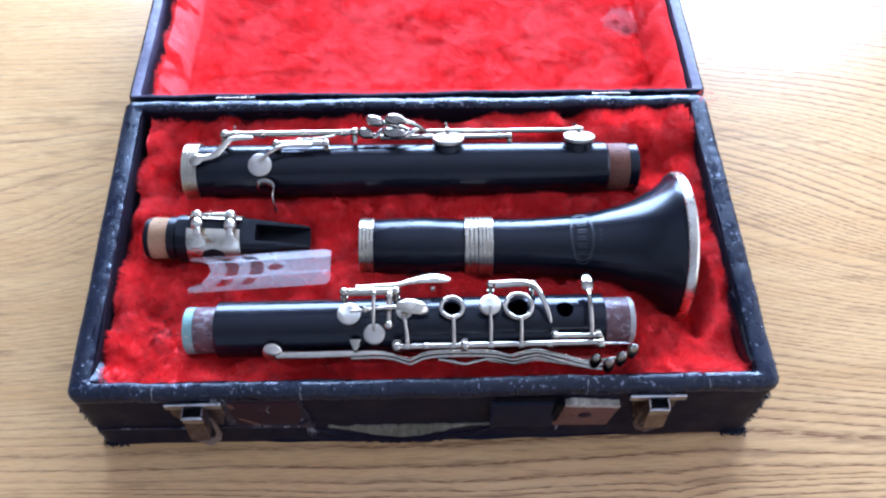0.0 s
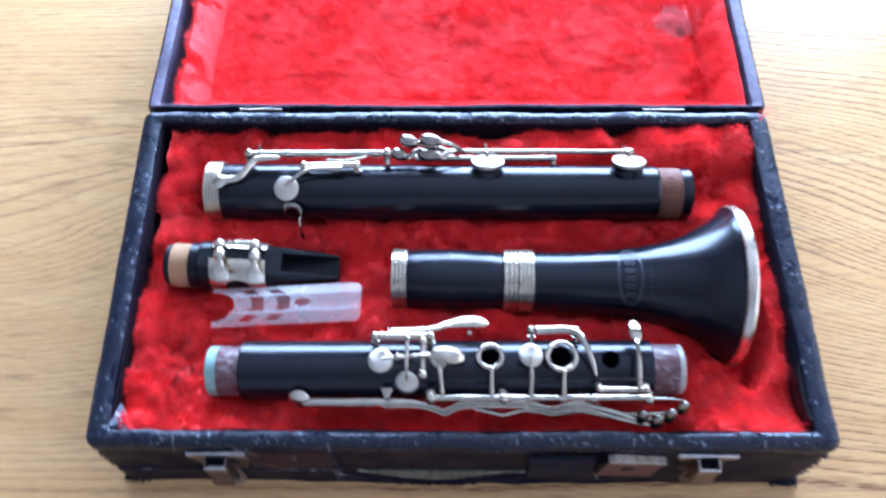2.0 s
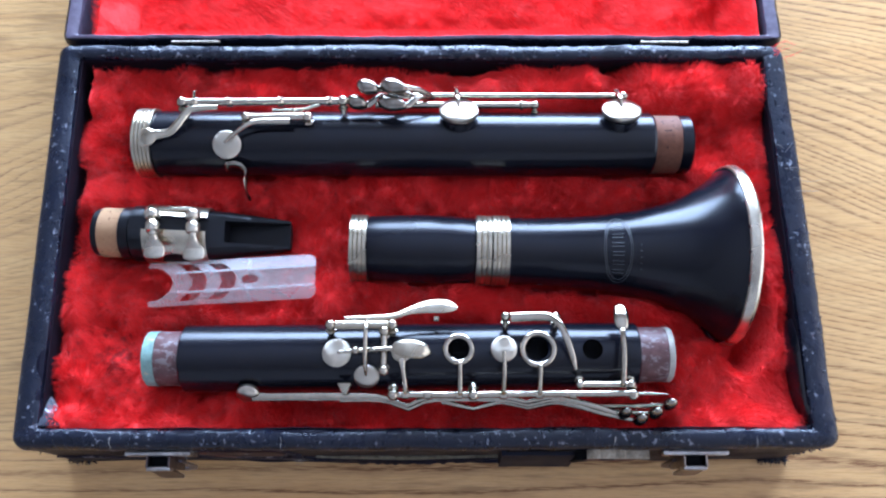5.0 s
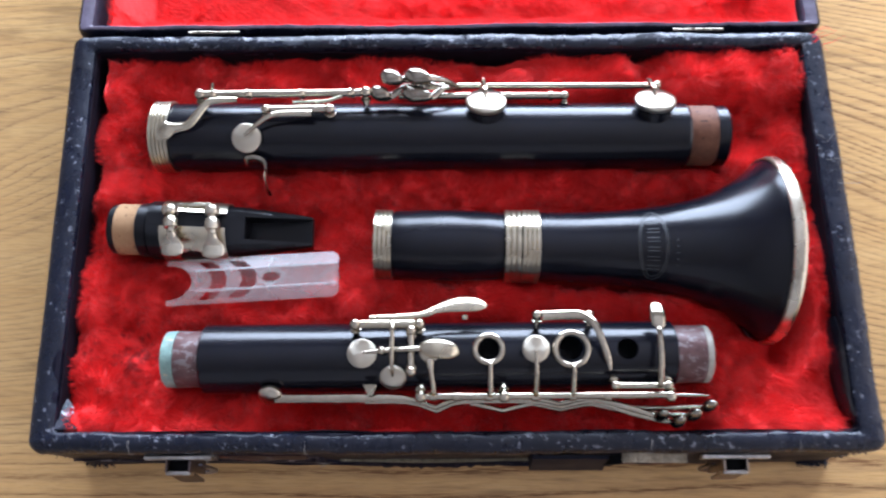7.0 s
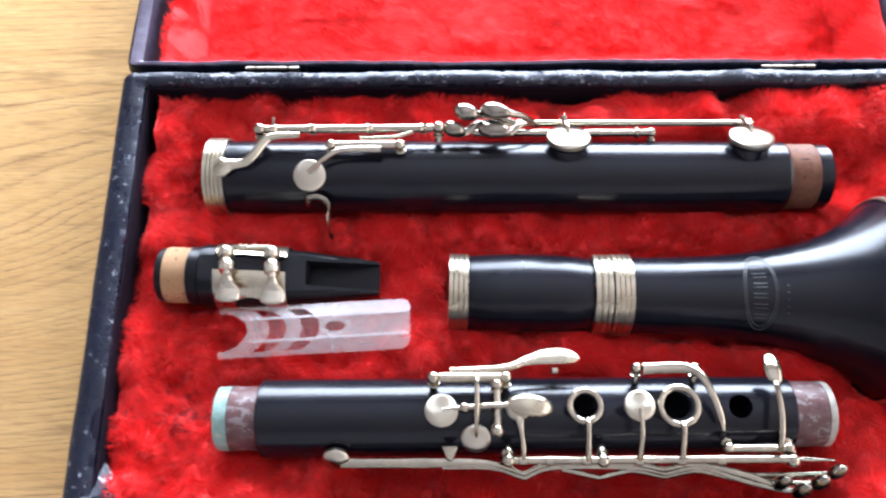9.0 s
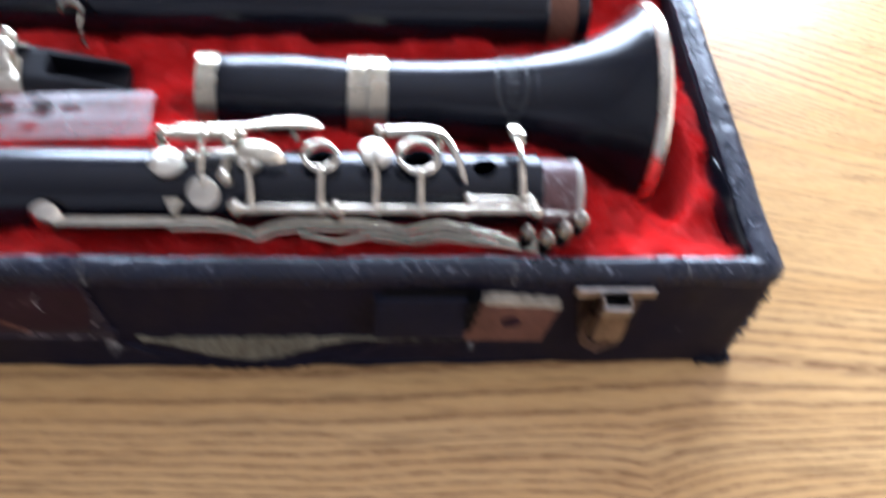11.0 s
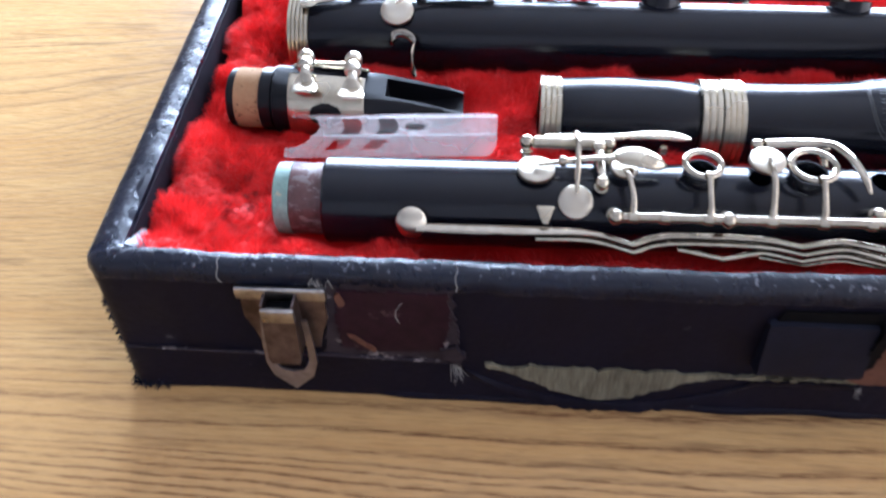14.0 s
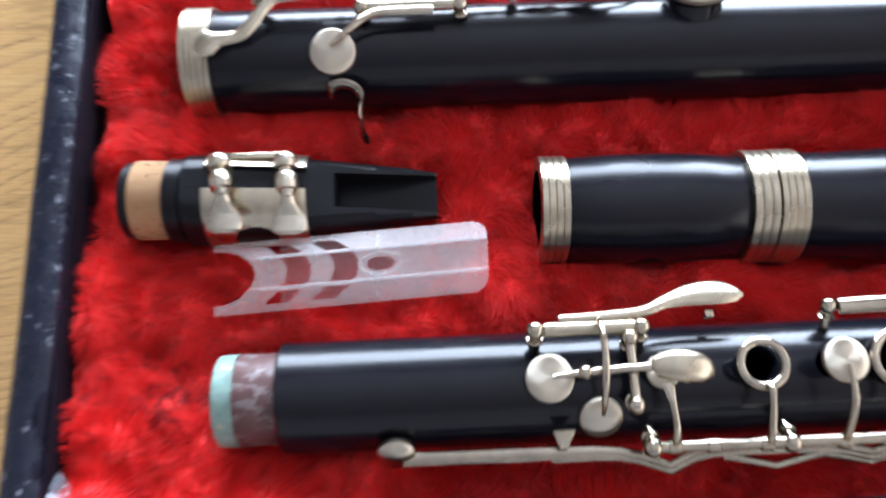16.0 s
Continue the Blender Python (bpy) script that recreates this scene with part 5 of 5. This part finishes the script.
def guard_mesh():
    nu, nv, th = 240, 64, 0.0007
    bm = bmesh.new()
    across = (G["tl"] - G["bl"]).normalized()
    n = (G["tr"] - G["tl"]).cross(across).normalized()
    n = n if n.z > 0 else -n

    def at(i, j, low):
        u, v = i / nu, 2 * j / nv - 1
        p = G["bl"].lerp(G["br"], u).lerp(G["tl"].lerp(G["tr"], u), (v + 1) / 2)
        lift = 0.0042 * (1 - max(0.0, (abs(v) - 0.43) / 0.57)) + (0.0004 if 0.40 < abs(v) < 0.48 else 0)
        return p + n * (lift - (th if low else 0))
    verts = {}

    def vert(i, j, low):
        k = (i, j, low)
        if k not in verts:
            verts[k] = bm.verts.new(at(i, j, low))
        return verts[k]
    solid = {(i, j): guard_face((i + 0.5) / nu, 2 * (j + 0.5) / nv - 1) for i in range(nu) for j in range(nv)}
    for (i, j), s in solid.items():
        if not s:
            continue
        c = [(i, j), (i + 1, j), (i + 1, j + 1), (i, j + 1)]
        bm.faces.new([vert(*q, False) for q in c])
        bm.faces.new([vert(*q, True) for q in c[::-1]])
        for (di, dj), (p, q) in (((0, -1), (0, 1)), ((1, 0), (1, 2)), ((0, 1), (2, 3)), ((-1, 0), (3, 0))):
            if not solid.get((i + di, j + dj), False):
                bm.faces.new([vert(*c[q], False), vert(*c[p], False), vert(*c[p], True), vert(*c[q], True)])
    return bm


part("guard_shell", guard_mesh(), PLASTIC, guard)
skin = bmesh.new()
low_n = -(G["tr"] - G["tl"]).cross(G["tl"] - G["bl"]).normalized()
low_n = low_n if low_n.z < 0 else -low_n
rings(skin, [[G["bl"].lerp(G["br"], u).lerp(G["tl"].lerp(G["tr"], u), f) + low_n * d for f, d in ((0.06, 0), (0.94, 0), (0.94, 0.0005), (0.06, 0.0005))] for u in (0.24, 0.5, 0.97)])
part("guard_floor", skin, FILM, guard)
up_way = (G["tr"] - G["tl"]).cross(G["tl"] - G["bl"]).normalized()
up_way = up_way if up_way.z > 0 else -up_way
for f in (0.285, 0.715):
    p, q = G["bl"].lerp(G["tl"], f), G["br"].lerp(G["tr"], f)
    p, q = p.lerp(q, 0.17) + up_way * 0.0044, q.lerp(p, 0.01) + up_way * 0.0044
    part("rib", bar(bmesh.new(), [(*p, 0.0004, 0.0003), (*p.lerp(q, 0.5), 0.0004, 0.0003), (*q, 0.0004, 0.0003)], up_way, 8, 8), PLASTIC, guard)

hub = G["bl"].lerp(G["br"], 0.611).lerp(G["tl"].lerp(G["tr"], 0.611), 0.5) + up_way * 0.0043
ux, uy = (G["tr"] - G["tl"]).normalized(), (G["tl"] - G["bl"]).normalized()
oval = [hub + ux * 0.0055 * math.cos(k * math.pi / 8) + uy * 0.0030 * math.sin(k * math.pi / 8) for k in range(17)]
for f0, f1 in ((0.03, 0.27), (0.73, 0.97)):
    ends = [G["bl"].lerp(G["br"], 0.60).lerp(G["tl"].lerp(G["tr"], 0.60), f) + up_way * (0.0044 if 0.1 < f < 0.9 else 0.0005) for f in (f0, f1)]
    part("cross_rib", bar(bmesh.new(), [(*p, 0.0004, 0.0003) for p in ends], up_way, 6, 2), PLASTIC, guard)
part("hole_rim", bar(bmesh.new(), [(*p, 0.00025, 0.0002) for p in oval], up_way, 6, 3), PLASTIC, guard)

# ---- latches, patches and torn cloth on the case front ----
FY = CY0 - 0.0008


def latch(cx, lever_mat, loop_mat, loop_label, drop, low_end, wide):
    ob = bmesh.new()
    brick(ob, (cx - 0.0135, FY - 0.0022, 0.0490), (cx + 0.0135, FY - 0.0002, 0.0535), 0.0006)
    plate = part("latch_plate", ob, BRASS, case, "tarnished latch plate")
    low_plate = bmesh.new()
    prof = [(-0.0125, 0.0490), (0.0125, 0.0490), (0.0128, 0.0400), (0.0105, 0.0335), (0.0090, 0.0260), (-0.0090, 0.0260), (-0.0105, 0.0335), (-0.0128, 0.0400)]
    rings(low_plate, [[Vector((cx + x * wide, FY - d, z)) for x, z in prof] for d in (0.0, 0.0010)])
    part("back_plate", low_plate, RUSTY, plate, "dark rusted lower plate")
    lever = bmesh.new()
    face = [(-0.0054, 0.0492), (0.0054, 0.0492), (0.0056, 0.0400), (0.0056, low_end + 0.0015), (0.0046, low_end), (-0.0046, low_end), (-0.0056, low_end + 0.0015), (-0.0056, 0.0400)]
    rings(lever, [[Vector((cx + x, FY - d - (0.049 - z) * 0.13, z)) for x, z in face] for d in (0.0062, 0.0072)])
    for sx in (-0.0056, 0.0047):
        brick(lever, (cx + sx, FY - 0.0068, 0.0300), (cx + sx + 0.0009, FY - 0.0010, 0.0520), 0.0002)
    for v in lever.verts:
        v.co.x = cx + (v.co.x - cx) * 0.88
    lever_part = part("latch_lever", lever, lever_mat, plate, "tarnished box-shaped lever with an open top")
    lip = box((cx - 0.0050, FY - 0.0080, 0.0455), (cx + 0.0050, FY - 0.0062, 0.0508), 0.0006)
    part("lip", lip, BRASS, lever_part, "upper lip in a paler metal")
    # black block in the hollow lever, standing in for the shade inside
    inside = box((cx - 0.0040, FY - 0.0061, 0.0335), (cx + 0.0040, FY - 0.0012, 0.0488), 0.0002)
    part("latch_inside_shade", inside, BORE_AND_SHADE, plate)
    # the flat catch that hangs round the lever, pointed below
    outer = [(-0.0070, 0.0420), (-0.0080, 0.0300), (-0.0080, 0.0215), (-0.0064, 0.0155), (0.0, 0.0085), (0.0064, 0.0155), (0.0080, 0.0215), (0.0080, 0.0300), (0.0070, 0.0420)]
    inner = [(-0.0052, 0.0420), (-0.0058, 0.0300), (-0.0056, 0.0230), (-0.0036, 0.0185), (0.0, 0.0172), (0.0036, 0.0185), (0.0056, 0.0230), (0.0058, 0.0300), (0.0052, 0.0420)]
    rows = []
    for depth in (0.0030, 0.0039):
        for line in (outer, inner):
            rows.append([Vector((cx + x, FY - depth - (0.042 - z) * 0.06, 0.0420 + (z - 0.0420) * drop)) for x, z in line])
    loop = bmesh.new()
    vs = [[loop.verts.new(p) for p in row] for row in rows]
    for p, q in ((0, 1), (1, 3), (3, 2), (2, 0)):
        for k in range(len(outer) - 1):
            loop.faces.new((vs[p][k], vs[p][k + 1], vs[q][k + 1], vs[q][k]))
    for k in (0, -1):
        loop.faces.new((vs[0][k], vs[1][k], vs[3][k], vs[2][k]))
    part("latch_loop", loop, loop_mat, plate, loop_label, sharp=30)


latch(-0.1100, RUSTY, STEEL, "grey hanging pointed loop", 0.96, 0.0285, 1.0)
latch(0.1105, OLD_BRASS, RUSTY, "rusty hanging loop", 0.74, 0.0325, 0.80)


def patch(name, prof, depth, mat, label):
    """A flat piece on the case front from a list of (x, z)."""
    bm = bmesh.new()
    rings(bm, [[Vector((x, FY + 0.0004 - d * depth, z)) for x, z in prof] for d in (0, 0.8, 1)])
    return part(name, bm, mat, case, label)


def ragged(prof, amount, seed, step=0.0012):
    """Break the straight sides of an outline into a torn edge."""
    rng = random.Random(seed)
    out = []
    for (x0, z0), (x1, z1) in zip(prof, prof[1:] + prof[:1]):
        k = max(1, int(math.hypot(x1 - x0, z1 - z0) / step))
        for i in range(k):
            out.append((x0 + (x1 - x0) * i / k + rng.uniform(-amount, amount), z0 + (z1 - z0) * i / k + rng.uniform(-amount, amount)))
    return out


patch("worn_border", ragged([(-0.1000, 0.0225), (-0.0590, 0.0205), (-0.0582, 0.0285), (-0.0600, 0.0540), (-0.0770, 0.0552), (-0.0985, 0.0545), (-0.0978, 0.0400)], 0.0010, 21), 0.0007, SCUFFED, "rubbed purple edge round the bare board")
patch("bare_board", ragged([(-0.0945, 0.0262), (-0.0840, 0.0245), (-0.0630, 0.0262), (-0.0605, 0.0400), (-0.0615, 0.0525), (-0.0930, 0.0530), (-0.0950, 0.0400)], 0.0007, 1), 0.0011, MAROON, "bare maroon board where the covering has peeled")
patch("splinter", ragged([(-0.0925, 0.0325), (-0.0905, 0.0330), (-0.0835, 0.0262), (-0.0845, 0.0242)], 0.0004, 23), 0.0015, TAN, "brown splintered board")
patch("splinter", ragged([(-0.0945, 0.0500), (-0.0925, 0.0520), (-0.0915, 0.0470), (-0.0935, 0.0455)], 0.0003, 24), 0.0015, TAN, "brown splintered board")
patch("torn_edge", ragged([(-0.0640, 0.0235), (-0.0575, 0.0205), (-0.0560, 0.0255), (-0.0590, 0.0288), (-0.0635, 0.0282)], 0.0007, 2), 0.0022, SCUFFED, "curled torn corner of the covering")
wedge = bmesh.new()
rings(wedge, [[Vector((x + sway, FY + 0.0004 - out, z)) for out, z in ((0.0, 0.0246), (0.0052, 0.0262), (0.0058, 0.0285), (0.0022, 0.0462), (0.0, 0.0468))] for x, sway in ((0.0318, -0.0006), (0.0335, 0), (0.0480, 0.0004), (0.0590, 0), (0.0612, 0.0006))])
part("handle_stub", wedge, NAVY, case, "navy padded stub where the handle was")
patch("stub_end", ragged([(0.0600, 0.0262), (0.0640, 0.0300), (0.0660, 0.0500), (0.0620, 0.0475)], 0.0005, 31), 0.0042, BORE_AND_SHADE, "black folded end of the stub")
# flat black patch that paints the shadow over the stub's top edge
patch("handle_gap_shade", ragged([(0.0325, 0.0455), (0.0640, 0.0455), (0.0645, 0.0512), (0.0345, 0.0510)], 0.0003, 14), 0.0007, BORE_AND_SHADE, "black patch painted as the shadow above the tape")
patch("handle_tab", ragged([(0.0602, 0.0228), (0.0640, 0.0208), (0.0905, 0.0205), (0.0935, 0.0438), (0.0632, 0.0472)], 0.00025, 4), 0.0030, TAN, "brown leather handle tab with a rivet hole")
patch("tab_top", ragged([(0.0648, 0.0466), (0.0936, 0.0434), (0.0934, 0.0456), (0.0690, 0.0488)], 0.0005, 5), 0.0036, FUZZ, "pale torn fibres along the top of the tab")
dot = bmesh.new()
lathe(dot, [(0, 0.0034), (0.0004, 0.0034), (0.0007, 0.0028), (0.0007, 0.0006)], axis_frame((0.0778, FY - 0.0024, 0.0338), (0.0778, FY - 0.01, 0.0338)), 20)
part("rivet_hole", dot, MAROON, case, "dark rivet hole")

# the torn belly of pale canvas, with the loose covering bulging below it
arc = [(-0.050 + 0.074 * i / 24, 0.0185 - 0.0145 * math.sin(math.pi * min(1, i / 24)) ** 1.7) for i in range(25)]
top = [(0.066 - 0.116 * i / 40, 0.0200 + 0.0006 * math.sin(i * 1.3)) for i in range(41)]
right = [(0.030 + 0.036 * i / 8, 0.0182 + 0.0008 * i / 8) for i in range(9)]
patch("torn_canvas", ragged(arc + right + top, 0.0007, 6, 0.0013), 0.0014, CANVAS, "pale ribbed canvas showing through the torn covering")


def torn_lip():
    """Loose covering that sticks out under the tear like a ragged shelf."""
    rng, rows = random.Random(41), []
    for i in range(61):
        u = i / 60
        x, s_ = -0.056 + 0.122 * u, math.sin(math.pi * min(1, u / 0.74)) ** 0.8 if u < 0.74 else 0.0
        out = 0.0010 + 0.0020 * s_ + rng.uniform(-0.0005, 0.0005) * (0.3 + s_)
        high = 0.0176 - 0.0138 * s_
        sag = max(0.0010, high - 0.0040 * s_ + rng.uniform(-0.0004, 0.0004))
        rows.append([Vector((x, FY + d, z)) for d, z in ((0.0004, high), (-out * 0.5, high - 0.0002), (-out, sag), (-out * 0.98, max(0.0003, sag - 0.0011)), (-out * 0.5, max(0.0003, high - 0.0030)), (0.0004, max(0.0003, high - 0.0034)))])
    return rings(bmesh.new(), rows)


fold = bar(bmesh.new(), [(-0.100 + 0.205 * k / 16, FY + 0.0004 - 0.0016 * math.sin(math.pi * k / 16) ** 0.6 + 0.0003 * math.sin(k * 2.3), 0.0020 + 0.0004 * math.sin(k * 1.7), 0.0016, 0.0010) for k in range(17)], (0, -1, 0.3), 10)
for v in fold.verts:
    v.co.z = max(v.co.z, 0.0002)
part("sagging_fold", fold, WORN, case, "covering sagging along the bottom edge")
part("loose_flap", torn_lip(), WORN, case, "loose covering sticking out under the tear")
seam = bar(bmesh.new(), [(-0.165, FY - 0.0003, 0.0215, 0.0004, 0.0006), (-0.130, FY - 0.0006, 0.0212, 0.0005, 0.0007), (-0.100, FY - 0.0005, 0.0215, 0.0005, 0.0007), (-0.060, FY - 0.0006, 0.0205, 0.0005, 0.0007)], (0, -1, 0), 6)
part("seam", seam, SCUFFED, case)
for z0, pts in ((0.0, [(-0.0745, 0.0485), (-0.0762, 0.0455), (-0.0768, 0.0420), (-0.0758, 0.0392)]),):
    part("scratch", bar(bmesh.new(), [(x, FY - 0.0007, z, 0.00013, 0.0002) for x, z in pts], (0, -1, 0), 6), THREAD, case, "pale curled scratch")

crack_rng = random.Random(77)
for x in (-0.1275, -0.0585, 0.0760, 0.1335):
    pts = [(x + crack_rng.uniform(-0.0006, 0.0006), CY0 + dy, z, crack_rng.uniform(0.00005, 0.00022), 0.00012) for dy, z in ((-0.0011, 0.0538), (-0.0011, 0.0555), (-0.0007, 0.0572), (0.0003, 0.0588), (0.0018, 0.0597), (0.0040, 0.0600))]
    part("rim_crack", bar(bmesh.new(), pts[crack_rng.randrange(2):5 + crack_rng.randrange(2)], (0, -0.7, 0.7), 6, 3), THREAD, base, "pale crack in the binding")

rng = random.Random(9)


def fray(x, y, z, way, k, spread_by, length, mat):
    """A tuft of loose threads."""
    bm = bmesh.new()
    for i in range(k):
        d = Vector(way) + Vector((rng.uniform(-1, 1), rng.uniform(-0.6, 0.6), rng.uniform(-1, 1))) * 0.7
        d.normalize()
        p = Vector((x, y, z)) + Vector((rng.uniform(-1, 1) * spread_by[0], rng.uniform(-1, 1) * spread_by[1], rng.uniform(-1, 1) * spread_by[2]))
        s = length * rng.uniform(0.4, 1.1)
        q = p + d * s * 0.5 + Vector((rng.uniform(-1, 1), rng.uniform(-1, 1), rng.uniform(-1, 1))) * s * 0.12
        e = p + d * s + Vector((0, 0, -0.2)) * s
        e.z = max(e.z, 0.0003)
        q.z, p.z = max(q.z, 0.0003), max(p.z, 0.0003)
        w = rng.uniform(0.00005, 0.00013) * (2.8 if mat is LEATHER else 1.0)
        bar(bm, [(*p, w, w), (*q, w, w), (*e, w * 0.4, w * 0.4)], (0, 0, 1), 5, 3)
    return part("frayed_threads", bm, mat, case)


fray(0.1652, -0.0016, 0.020, (0.8, -0.5, -0.1), 300, (0.0010, 0.0012, 0.026), 0.0026, LEATHER)
fray(0.1652, 0.070, 0.0585, (1.0, -0.1, -0.1), 260, (0.0008, 0.070, 0.0008), 0.0019, LEATHER)
fray(0.161, -0.0028, 0.0022, (0.5, -0.8, -0.2), 220, (0.006, 0.0016, 0.0022), 0.0046, LEATHER)
fray(-0.1656, -0.0016, 0.020, (-0.8, -0.5, -0.1), 220, (0.0008, 0.0010, 0.022), 0.0024, LEATHER)
fray(-0.161, -0.0028, 0.0022, (-0.3, -0.9, -0.2), 150, (0.006, 0.0014, 0.002), 0.0036, LEATHER)
fray(-0.0590, -0.0052, 0.0190, (0.3, -0.4, -1), 16, (0.0016, 0.0004, 0.0012), 0.0060, THREAD)
fray(0.066, -0.0052, 0.0170, (0.3, -0.4, -1), 9, (0.0012, 0.0004, 0.0010), 0.0045, THREAD)
fray(-0.098, -0.0045, 0.0560, (0.1, -0.6, -0.6), 10, (0.004, 0.0004, 0.0015), 0.0040, THREAD)
fray(0.163, 0.120, 0.0600, (0.6, 0.2, 0.6), 7, (0.003, 0.03, 0.0006), 0.011, THREAD)
fray(0.164, 0.178, 0.0600, (0.7, 0.2, 0.5), 12, (0.003, 0.004, 0.0006), 0.010, PILE)

# peeled inside covering: a curled strip at one end, a glossy corner at the other
strip = bar(bmesh.new(), [(0.1555, 0.050, 0.0535, 0.0020, 0.0005), (0.1550, 0.040, 0.0540, 0.0040, 0.0006), (0.1545, 0.026, 0.0545, 0.0046, 0.0006), (0.1552, 0.014, 0.0550, 0.0036, 0.0006), (0.1580, 0.0065, 0.0560, 0.0025, 0.0006)], (-1, 0.0, 0.45), 12)
part("peeled_strip", strip, GLOSSY, case, "glossy peeled strip of black covering")
corner = bmesh.new()
cv = [corner.verts.new(p) for p in ((-0.1580, 0.0050, 0.0588), (-0.1578, 0.0120, 0.0560), (-0.1570, 0.0180, 0.0525), (-0.1535, 0.0135, 0.0520), (-0.1530, 0.0085, 0.0555), (-0.1500, 0.0055, 0.0545))]
low_ring = [corner.verts.new(v.co - Vector((0.0002, 0.0002, 0.0006))) for v in cv]
for tri in ((0, 1, 4), (1, 2, 3), (1, 3, 4), (0, 4, 5)):
    corner.faces.new([cv[k] for k in tri])
    corner.faces.new([low_ring[k] for k in tri[::-1]])
for p, q in ((0, 1), (1, 2), (2, 3), (3, 4), (4, 5), (5, 0)):
    corner.faces.new((cv[p], low_ring[p], low_ring[q], cv[q]))
part("peeled_corner", corner, VINYL, case, "glossy crumpled corner of torn vinyl", sharp=5)
